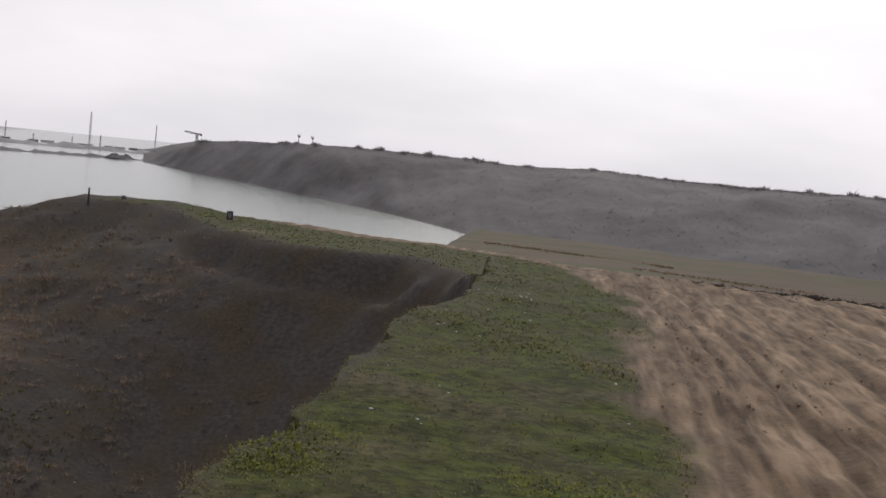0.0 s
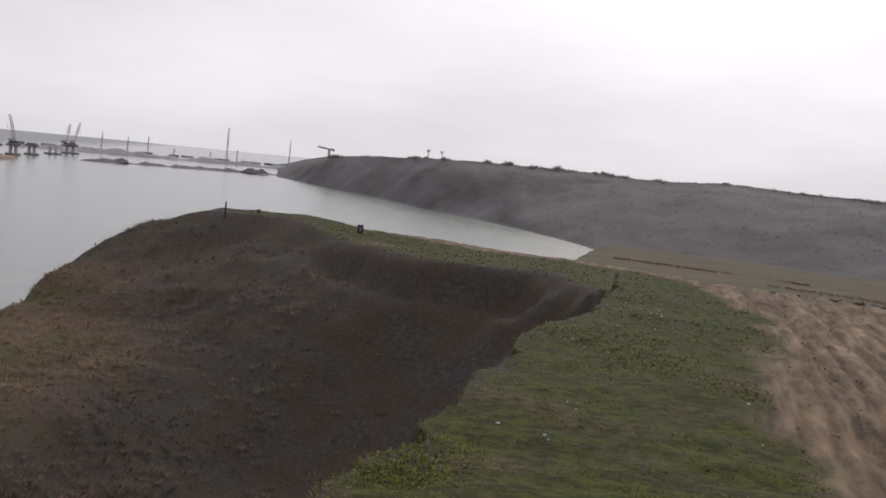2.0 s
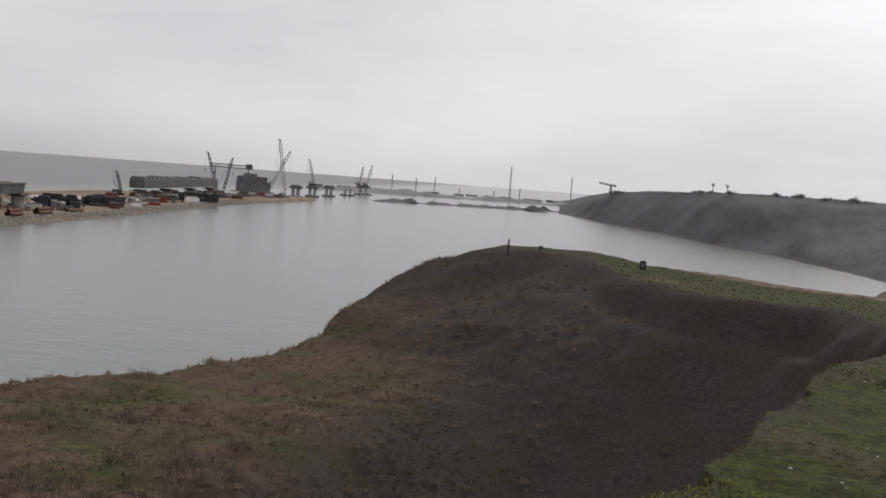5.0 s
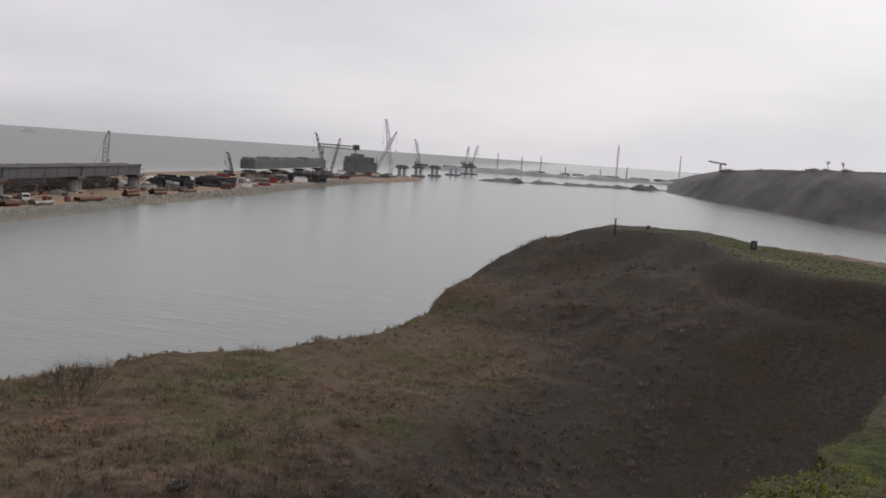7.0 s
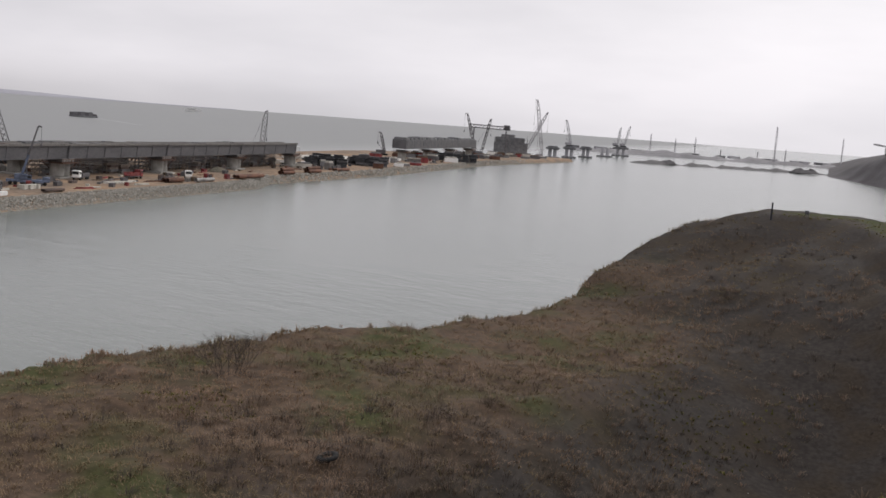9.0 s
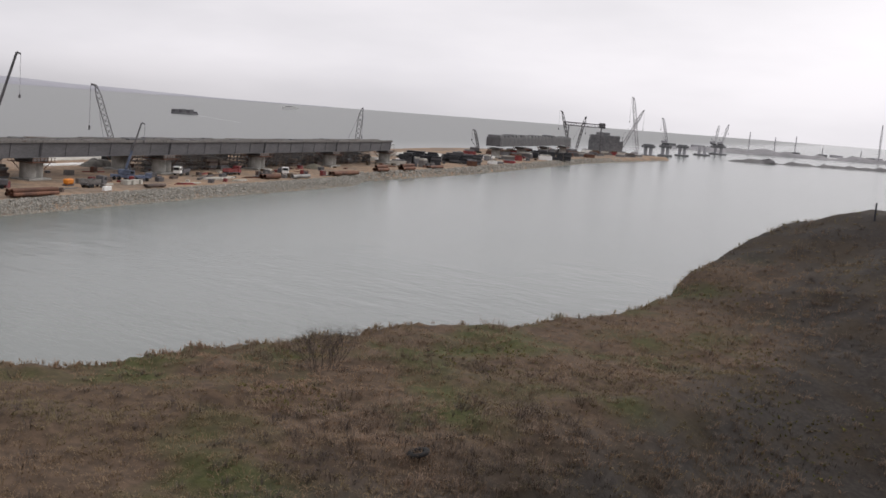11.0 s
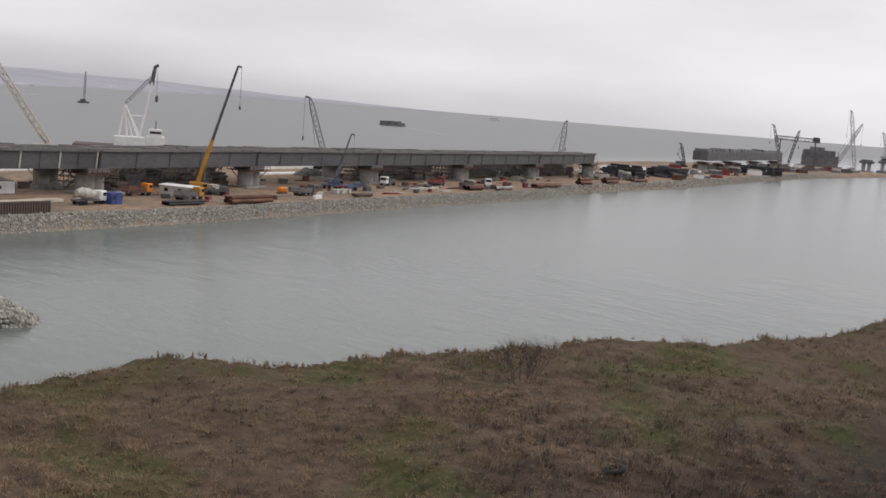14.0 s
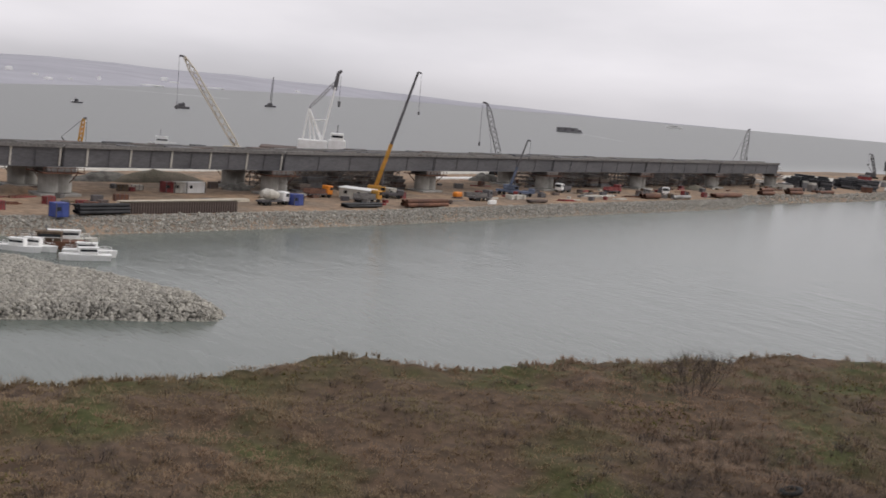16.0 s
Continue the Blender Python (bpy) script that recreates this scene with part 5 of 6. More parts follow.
for x, r in ((712, 1070), (741, 1130), (770, 1190)):
    sea_pier({712: 28.06, 741: 27.23, 770: 26.41}[x], r, "grey sea pier with formwork head above water", 9.5, 8.5)
sea_pier(25.46, 1290, "pair of bare pier columns standing in water", 12, 10, False)
sea_pier(24.69, 1400, "sea pier with dark platform and cranes", 14, 8.5)


def mast(az, el, r, z0, label, w=1.4):
    top = 30 + r * math.tan(radians(el))
    bm = bmesh.new()
    lattice(bm, (0, 0, 0), (0.4, 0, top - z0), w, 0.2, 14)
    rod(bm, (0, 0, 0), (0.4, 0, top - z0), w * 0.16, seg=6)
    box(bm, (4, 4, 1.2), (0, 0, -0.3))
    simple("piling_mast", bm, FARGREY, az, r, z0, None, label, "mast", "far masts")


for az, el, r in ((23.27, -0.01, 1650), (22.06, -0.15, 1650), (21.10, -0.03, 1650), (17.30, 0.77, 1650),
                  (16.80, -0.29, 1660), (14.23, 0.45, 1650), (19.85, -0.51, 1700), (18.10, -0.50, 1680)):
    mast(az, el, r, 2.0, "slim mast standing on the far bank, paled by painted haze", 2.4 if az == 17.30 else 1.3)


def bank(a0, a1, r0, r1, z, width, material, label, name, seed):
    """A low bank of land between two bearings, with an uneven crest."""
    n = 70
    verts, faces = [], []
    for k in range(n + 1):
        f = k / n
        az, r = a0 + (a1 - a0) * f, r0 + (r1 - r0) * f
        taper = min(1.0, f * 12 + 0.15)
        h = z * (0.7 + 0.5 * float(vnoise(f * 22, seed, seed)) + 0.3 * float(vnoise(f * 60, seed, seed + 1))) * taper
        for dr, hh in ((-width * 0.6, -0.3), (-width * 0.3, h * 0.7), (0, h), (width * 0.4, h * 0.8), (width, -0.5)):
            verts.append(tuple(spot(az, r + dr * taper, hh)))
    for k in range(n):
        for j in range(4):
            a = k * 5 + j
            faces.append((a, a + 1, a + 6, a + 5))
    tagged(from_arrays(name, verts, faces, material), label, "bank", kind="structure")


BANK = mat("dark_stone_bank", (0.17, 0.165, 0.165), 0.95, 0, 0.3, 0.05, 0.4, 0.4, dist=0.3, second=(0.12, 0.117, 0.118))
# bank stone again, paled in base colour for haze
FARBANK = mat("hazed_far_bank", (0.27, 0.265, 0.27), 0.95, 0, 0.3, 0.02, 0.2, 0.2, dist=0.3, second=(0.20, 0.197, 0.205))
bank(24.2, 13.0, 1148, 1290, 3.2, 24, BANK, "low dark stone breakwater across the bay", "breakwater", 81)
bank(27.6, 12.0, 1560, 1720, 6.5, 60, FARBANK, "far bank with works behind the breakwater, haze painted in", "far_bank", 83)
for k, (x, y, s) in enumerate(((1135, 333, 12), (912, 319, 8), (1150, 334, 9))):
    heap({0: 16.02, 1: 22.31, 2: 15.60}[k], {0: 1235, 1: 1165, 2: 1240}[k], s * 2.2, 10, 5.5, BANK, "dark stone heap on the breakwater", 20 + k, 17, "heap").location.z = 1.0


def far_buildings():
    rnd = random.Random(4)
    for k in range(34):
        az = rnd.uniform(14.8, 27.0)
        r = 1560 + (27.6 - az) * 10.2 + rnd.uniform(5, 40)
        bm = bmesh.new()
        w = rnd.uniform(6, 20)
        box(bm, (w, 8, 3.1), (0, 0, 0), 0, 0.2)
        box(bm, (w * 1.05, 8.6, 0.6), (0, 0, 3.0), 0, 0.1)
        simple("site_hut", bm, rnd.choice((FARGREY, FARDARK, FARGREY, FARGREY, WHITE)), az, r, 3.0, None, "grey site hut on the far bank", "hut", "far huts")


far_buildings()


def tower_crane():
    r = 1080
    c = thing("tower_crane", 12.27, r, 26.5, None, "grey tower crane standing on the hill's crest", "tower crane")
    top = 30 + r * math.tan(radians(0.20)) - 26.5
    bm = bmesh.new()
    lattice(bm, (0, 0, -1), (0, 0, top), 1.8, 0.3, 6)
    part("mast", bm, BOOMGREY, c)
    bm = bmesh.new()
    lattice(bm, (0, 0, top), (-11.5, 0, top + 1.6), 1.2, 0.22, 10)
    part("jib", bm, BOOMGREY, c)
    bm = bmesh.new()
    lattice(bm, (0, 0, top), (4.2, 0, top - 0.2), 1.2, 0.25, 4)
    box(bm, (2.0, 1.6, 2.0), (3.8, 0, top - 1.6))
    part("counter_jib", bm, BOOMGREY, c)
    bm = bmesh.new()
    box(bm, (1.6, 1.6, 2.0), (0.4, -1.0, top - 2), 0, 0.2)
    part("cab", bm, FARGREY, c)


tower_crane()


def coast_edge(az):
    """Distance of the far waterline."""
    return 1 / np.interp(az, [44, 60, 66.4, 72.4, 78.8, 104], [1 / 4700, 1 / 4600, 1 / 3400, 1 / 2300, 1 / 1500, 1 / 1350])


def coast_height(az, r):
    h = 2 + 48 * sstep(46, 72, az) + 5 * sstep(46, 56, az) * fbm(np.asarray(az) * 0.35, 0.3, 3, 91)
    f = np.clip((r - coast_edge(az)) / (4850 - coast_edge(az)), 0, 1)
    return 1.2 + (h - 1.2) * f ** 1.2 + 1.5 * np.sin(np.pi * f) * vnoise(np.asarray(az) * 1.5, r * 0.004, 92)


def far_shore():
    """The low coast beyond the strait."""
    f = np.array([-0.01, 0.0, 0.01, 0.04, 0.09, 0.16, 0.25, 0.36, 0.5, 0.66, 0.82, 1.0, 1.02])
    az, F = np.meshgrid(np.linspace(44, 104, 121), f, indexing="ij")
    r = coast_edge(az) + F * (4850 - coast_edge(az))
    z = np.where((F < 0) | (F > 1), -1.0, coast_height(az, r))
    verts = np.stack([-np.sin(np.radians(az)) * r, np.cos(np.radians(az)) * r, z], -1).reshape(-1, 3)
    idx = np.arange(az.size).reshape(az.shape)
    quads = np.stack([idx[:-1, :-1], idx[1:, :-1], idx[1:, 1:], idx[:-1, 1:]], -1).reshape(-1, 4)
    tagged(from_arrays("far_coast", verts, quads[:, ::-1], FARSHORE), "low coast beyond the strait, paled by painted haze", "coast", kind="structure")


far_shore()


def coast_building(az, el, wide, high):
    """A white building on the far coast, at the given bearing and dip, with its apparent size in degrees."""
    rr = np.arange(float(coast_edge(az)) + 10, 4800, 10.0)
    up = coast_height(az + 0 * rr, rr)
    r = float(rr[np.argmax(up >= 30 + rr * math.tan(radians(el)))])
    w, h = r * radians(wide), r * radians(high)
    bm = bmesh.new()
    box(bm, (w, w * 0.6, h), (0, 0, -0.5), 0, h * 0.06)
    box(bm, (w * 0.7, w * 0.5, h * 0.25), (0, 0, h * 0.95 - 0.5), 0, h * 0.04)
    simple("coast_building", bm, WHITE, az, r, float(coast_height(az, r)), None, "white building on the distant coast", "building", "coast buildings")


for az, el, wide, high in ((78.45, -0.50, 0.36, 0.16), (76.70, -0.80, 0.42, 0.12), (77.30, -0.62, 0.30, 0.08), (74.40, -0.62, 0.16, 0.16), (71.38, -0.40, 0.34, 0.16), (70.9, -0.47, 0.5, 0.06), (75.7, -0.72, 0.22, 0.08), (71.9, -0.70, 1.1, 0.06), (68.9, -0.56, 0.8, 0.045), (64.9, -0.42, 0.24, 0.09)):
    coast_building(az, el, wide, high)

FOAM = mat("churned_foam", (0.70, 0.71, 0.72), 0.8, 0, 0.1, 0.05, 0.4, 0.0, second=(0.45, 0.46, 0.46))


def wake(a0, r0, a1, r1, w, label):
    bm = bmesh.new()
    n = 24
    last = None
    for k in range(n + 1):
        f = k / n
        p = spot(a0 + (a1 - a0) * f, r0 + (r1 - r0) * f, 0.05)
        h = w * (0.5 + 0.5 * abs(math.sin(k * 1.7))) * (1 - 0.7 * f)
        q = spot(a0 + (a1 - a0) * f, r0 + (r1 - r0) * f + h, 0.05)
        cur = [bm.verts.new(p), bm.verts.new(q)]
        if last:
            bm.faces.new((last[0], cur[0], cur[1], last[1]))
        last = cur
    bmesh.ops.recalc_face_normals(bm, faces=bm.faces[:])
    tagged(link_bm("foam_trail", bm, FOAM), label, "foam", kind="stuff")


wake(50.86, 1400, 48.39, 1180, 16, "thin foam trail behind the barge")
wake(68.22, 1700, 75.28, 1750, 22, "long thin foam line on the strait")

# ---------------------------------------------------------------- loose stone: jetty and bank
def rocks_arrays(pts, sizes, rng):
    """Many rough stones as one set of arrays."""
    g = (1 + 5 ** 0.5) / 2
    v = np.array([(-1, g, 0), (1, g, 0), (-1, -g, 0), (1, -g, 0), (0, -1, g), (0, 1, g), (0, -1, -g), (0, 1, -g), (g, 0, -1), (g, 0, 1), (-g, 0, -1), (-g, 0, 1)]) / 1.902
    f = np.array([(0, 11, 5), (0, 5, 1), (0, 1, 7), (0, 7, 10), (0, 10, 11), (1, 5, 9), (5, 11, 4), (11, 10, 2), (10, 7, 6), (7, 1, 8), (3, 9, 4), (3, 4, 2), (3, 2, 6), (3, 6, 8), (3, 8, 9), (4, 9, 5), (2, 4, 11), (6, 2, 10), (8, 6, 7), (9, 8, 1)])
    n = len(pts)
    q = rng.normal(size=(n, 4))
    q /= np.linalg.norm(q, axis=1)[:, None]
    w, x, y, z = q.T
    R = np.stack([np.stack([1 - 2 * (y * y + z * z), 2 * (x * y - z * w), 2 * (x * z + y * w)], -1),
                  np.stack([2 * (x * y + z * w), 1 - 2 * (x * x + z * z), 2 * (y * z - x * w)], -1),
                  np.stack([2 * (x * z - y * w), 2 * (y * z + x * w), 1 - 2 * (x * x + y * y)], -1)], -2)
    sc = sizes[:, None] * rng.uniform(0.55, 1.2, (n, 3)) * 0.5
    local = v[None] * (1 + rng.uniform(-0.22, 0.22, (n, 12, 1))) * sc[:, None, :]
    V = np.einsum("nij,nkj->nki", R, local) + pts[:, None, :]
    F = f[None] + 12 * np.arange(n)[:, None, None]
    return V.reshape(-1, 3), F.reshape(-1, 3), V, f


JETTY = [(-130.6, 52.3), (-131.2, 49.2), (-132.0, 44), (-134.2, 37), (-135.5, 27.5), (-138, 5), (-142, -30), (-190, -30), (-183, 10), (-176, 34), (-168, 40), (-158, 45.5), (-149, 50.5), (-141, 54.2), (-134, 54.6)]


def jetty():
    rng = np.random.default_rng(21)
    gx, gy = np.meshgrid(np.arange(-196, -124, 1.5), np.arange(-36, 62, 1.5), indexing="ij")
    d = poly_distance(gx, gy, JETTY)
    z = np.where(d < 0, 2.4 * (1 - np.exp(d / 1.8)), -0.45 * d) - 0.25
    verts = np.stack([gx, gy, z], -1).reshape(-1, 3)
    idx = np.arange(gx.size).reshape(gx.shape)
    quads = np.stack([idx[:-1, :-1], idx[1:, :-1], idx[1:, 1:], idx[:-1, 1:]], -1).reshape(-1, 4)
    base = tagged(from_arrays("stone_jetty", verts, quads, WETSTONE), "broad jetty of tipped grey quarry stone", "jetty", kind="structure")
    pts = rng.uniform((-192, 8), (-129, 56), (76000, 2))
    d = poly_distance(pts[:, 0], pts[:, 1], JETTY)
    ok = d < 0.3
    pts, d = pts[ok], d[ok]
    z = np.where(d < 0, 2.4 * (1 - np.exp(d / 1.8)), 0) - 0.1 + 0.25 * vnoise(pts[:, 0] * 0.25, pts[:, 1] * 0.25, 22)
    P = np.column_stack([pts, z])
    size = rng.gamma(4.0, 0.086, len(P)).clip(0.2, 0.9)
    # stones of the tip that can be told apart are pieces; the mass behind is one
    near = np.argsort(np.hypot(P[:, 0] + 131, P[:, 1] - 50))[:300]
    rest = np.setdiff1d(np.arange(len(P)), near)
    V, F, _, _ = rocks_arrays(P[rest], size[rest], rng)
    ob = from_arrays("stone_fill", V, F, STONE, False)
    ob.parent = base
    tagged(ob, "tipped grey quarry stone", kind="stuff")
    _, _, VV, f = rocks_arrays(np.zeros((14, 3)), np.ones(14), rng)
    meshes = []
    for k in range(14):
        me = bpy.data.meshes.new("stone")
        me.from_pydata([tuple(p) for p in VV[k]], [], [tuple(t) for t in f])
        me.materials.append(STONE)
        meshes.append(me)
    for k, i in enumerate(near):
        s = new("stone", meshes[k % 14])
        s.parent = base
        s.matrix_basis = pose(*P[i], *rng.uniform(0, 360, 3)) @ Matrix.Scale(float(size[i]), 4)


jetty()


def bank_stone():
    rng = np.random.default_rng(31)
    shore = np.array(SHORE)
    y = np.concatenate([rng.uniform(20, 330, 34000), rng.uniform(330, 880, 10000)])
    x = np.interp(y, shore[:, 1], shore[:, 0])
    off = rng.uniform(-1.3, 9.5, len(y))
    nx, ny = -0.95, 0.30
    z = np.interp(off, [-6, 0, 3, 6, 9, 14], [-1.2, 0.0, 1.0, 1.9, 2.4, 2.45]) - 0.08
    P = np.column_stack([x + nx * off, y + ny * off, z])
    size = rng.gamma(4.0, 0.088, len(P)).clip(0.2, 0.9) * np.where(y > 330, 1.8, 1.0)
    own = np.where((P[:, 1] > 66) & (P[:, 1] < 130) & (size > 0.5))[0][:280]
    rest = np.setdiff1d(np.arange(len(P)), own)
    V, F, _, _ = rocks_arrays(P[rest], size[rest], rng)
    ob = from_arrays("bank_fill", V, F, STONE, False)
    ob.parent = bpy.data.objects["yard_ground"]
    tagged(ob, "rough grey stone tipped along the water's edge", kind="stuff")
    _, _, VV, f = rocks_arrays(np.zeros((12, 3)), np.ones(12), rng)
    meshes = []
    for k in range(12):
        me = bpy.data.meshes.new("stone")
        me.from_pydata([tuple(p) for p in VV[k]], [], [tuple(t) for t in f])
        me.materials.append(STONE)
        meshes.append(me)
    for k, i in enumerate(own):
        s = new("stone", meshes[k % 12])
        s.parent = bpy.data.objects["yard_ground"]
        s.matrix_basis = pose(*P[i], *rng.uniform(0, 360, 3)) @ Matrix.Scale(float(size[i]), 4)


bank_stone()

# ---------------------------------------------------------------- grass, weeds and scrub
def blades(name, P, height, width, lean, material, rng, label, cat, per=5, spread=1.0, droop=0.5):
    """Tufts of curved blades, two triangles each, as one object."""
    n = len(P)
    base = np.repeat(P, per, 0)
    h = np.repeat(height, per) * rng.uniform(0.5, 1.15, n * per)
    w = np.repeat(width, per) * rng.uniform(0.6, 1.3, n * per)
    a = rng.uniform(0, 2 * np.pi, n * per)
    out = np.column_stack([np.cos(a), np.sin(a), 0 * a])
    side = np.column_stack([-np.sin(a), np.cos(a), 0 * a])
    rad = np.repeat(height, per)[:, None] * spread * rng.uniform(0.0, 0.6, (n * per, 1))
    root = base + out * rad - np.array([0, 0, 0.03])
    ln = lean * rng.uniform(0.2, 1.0, n * per)
    mid = root + out * (ln * h * 0.35)[:, None] + np.column_stack([0 * h, 0 * h, h * 0.6])
    tip = root + out * (ln * h)[:, None] + np.column_stack([0 * h, 0 * h, h * (1 - droop * ln * 0.5)])
    V = np.stack([root - side * w[:, None] / 2, root + side * w[:, None] / 2, mid + side * w[:, None] * 0.35, mid - side * w[:, None] * 0.35, tip], 1)
    m = len(root)
    k = 5 * np.arange(m)[:, None]
    F = [tuple(q) for q in (k + np.array([0, 1, 2, 3])).tolist()] + [tuple(q) for q in (k + np.array([3, 2, 4])).tolist()]
    ob = from_arrays(name, V.reshape(-1, 3), F, material, False)
    return tagged(ob, label, cat, kind="stuff")


GRASS = mat("short_turf_blades", (0.128, 0.132, 0.022), 0.8, 0, 0.25, 0.7, 8.0, 0, second=(0.128, 0.104, 0.046), coord="Object", island=0.45, spec=0.15)
DRY = mat("dry_weed_blades", (0.290, 0.196, 0.134), 0.9, 0, 0.15, 0.11, 0.9, 0, second=(0.190, 0.156, 0.088), coord="Object", island=0.22, spec=0.1)
BRUSH = mat("dead_brush", (0.265, 0.190, 0.138), 0.9, 0, 0.25, 0.25, 2.0, 0, second=(0.135, 0.108, 0.085), coord="Object", island=0.3, spec=0.1)
SCRUB = mat("bare_dark_scrub", (0.115, 0.095, 0.084), 0.9, 0, 0.25, 0.2, 2.0, 0, second=(0.075, 0.063, 0.056), coord="Object", island=0.4, spec=0.1)
# paler than the near scrub: haze over the hill is in this colour
FARSCRUB = mat("bare_hazed_hill_scrub", (0.245, 0.230, 0.228), 0.95, 0, 0.2, 0.02, 0.3, 0, second=(0.175, 0.165, 0.164), coord="Object", island=0.3, spec=0.1)
LITTER = mat("pale_litter", (0.62, 0.62, 0.60), 0.7, 0, 0.1, 2, 9, 0.1)


def polar_points(n, a0, a1, r0, r1, rng):
    a = np.radians(rng.uniform(a0, a1, n))
    r = np.exp(rng.uniform(math.log(r0), math.log(r1), n))
    return -np.sin(a) * r, np.cos(a) * r, r


def plant_ground():
    rng = np.random.default_rng(41)
    # short turf on the cliff top
    x, y, r = polar_points(64000, -24, 22, 6.5, 95, rng)
    z, d, e = ground_height(x, y)
    road = ground_mask(x, y, d)
    ok = (d < 0.25) & (road < 0.45) & (e < 0) & (vnoise(x * 0.9, y * 0.9, 43) + rng.uniform(-0.4, 0.9, len(x)) > -0.25)
    P, rr = np.column_stack([x, y, z])[ok], r[ok]
    grow = 1 + 0.9 * np.clip(vnoise(P[:, 0] * 0.8, P[:, 1] * 0.8, 44), 0, 1)
    blades("turf_grass", P, 0.038 * grow + 0.0008 * rr, 0.009 + 0.0007 * rr, 1.2, GRASS, rng, "short green spring turf on the cliff top", "grass", 4, 1.8)
    # longer fringe along the broken lip
    x, y, r = polar_points(30000, -6, 30, 6, 40, rng)
    z, d, e = ground_height(x, y)
    ok = (np.abs(d - 0.05) < 0.22) & (y > 3)
    P = np.column_stack([x, y, z])[ok][:700]
    blades("lip_grass", P, np.full(len(P), 0.06), np.full(len(P), 0.014), 1.2, GRASS, rng, "longer grass hanging over the lip of the gully", "grass", 7, 0.8, 1.4)
    # dry weeds over terrace and slopes
    x, y, r = polar_points(64000, -4, 86, 26, 112, rng)
    z, d, e = ground_height(x, y)
    bare = sstep(0.15, 0.5, d / 26.0 + 0.45 * sstep(-10, -26, x) + 0.3 * vnoise(x * 0.12, y * 0.12, 42))
    patch = vnoise(x * 0.35, y * 0.35, 45) * 0.5 + vnoise(x * 0.12, y * 0.12, 46) * 0.5
    ok = (d > 1.0) & (e < 0.25) & (rng.uniform(0, 1, len(x)) < bare * (0.55 + 0.45 * patch) * (0.01 + 0.99 * sstep(-12, -24, x)))
    P = np.column_stack([x, y, z])[ok]
    tall = 0.12 + 0.16 * rng.uniform(0, 1, len(P)) ** 3 + 0.10 * np.clip(patch[ok], 0, 1)
    blades("dry_weeds", P, tall, 0.026 + 0 * tall, 1.5, DRY, rng, "dry brown weeds and dead grass", "weeds", 11, 2.6, 0.9)
    # a few green cushions on the terrace
    g = (vnoise(x * 0.16, y * 0.16, 47) > 0.42) & (d > 12) & (e < -1) & (x < -14)
    P = np.column_stack([x, y, z])[g][::2]
    blades("terrace_grass", P, np.full(len(P), 0.13), np.full(len(P), 0.05), 0.8, GRASS, rng, "green grass between the dry weeds", "grass", 5, 1.5)
    # weeds standing along the edges against the water
    x, y, r = polar_points(60000, 16, 86, 40, 100, rng)
    z, d, e = ground_height(x, y)
    ok = (np.abs(e + 0.3) < 0.45) & (vnoise(x * 0.7, y * 0.7, 48) > -0.15)
    P = np.column_stack([x, y, z])[ok][:1500]
    blades("edge_weeds", P, 0.20 + 0.28 * rng.uniform(0, 1, len(P)) ** 4, np.full(len(P), 0.035), 0.5, DRY, rng, "dry weeds standing along the cliff edge", "weeds", 6, 0.6)
    # low dark scrub in the gully
    x, y, r = polar_points(5200, 2, 80, 28, 100, rng)
    z, d, e = ground_height(x, y)
    keep = (d > 2.5) & (e < -0.5) & (x < -8) & (rng.uniform(0, 1, len(x)) < 0.12 + 0.88 * sstep(10, 25, 26 - np.abs(-22 - x)) * sstep(-0.2, 0.5, vnoise(x * 0.2, y * 0.2, 49)))
    P = np.column_stack([x, y, z])[keep]
    blades("low_scrub", P, 0.24 + 0.25 * rng.uniform(0, 1, len(P)), np.full(len(P), 0.016), 1.5, SCRUB, rng, "low dark leafless scrub on the gully slopes", "scrub", 22, 1.3)
    # feathery brown brush over the spur and the gully's seaward side
    x, y, r = polar_points(9000, 4, 62, 28, 96, rng)
    z, d, e = ground_height(x, y)
    keep = (d > 2.0) & (e < -0.4) & (x < -9) & (rng.uniform(0, 1, len(x)) < 0.8 * sstep(-10, -17, x) * sstep(-0.5, 0.4, vnoise(x * 0.28, y * 0.28, 50)) * sstep(30, 36, y + 0.4 * (x + 40)))
    P = np.column_stack([x, y, z])[keep]
    blades("slope_brush", P, 0.25 + 0.35 * rng.uniform(0, 1, len(P)) ** 2, np.full(len(P), 0.022), 1.4, BRUSH, rng, "feathery dead brown brush on the slope", "scrub", 20, 1.5, 0.7)


plant_ground()


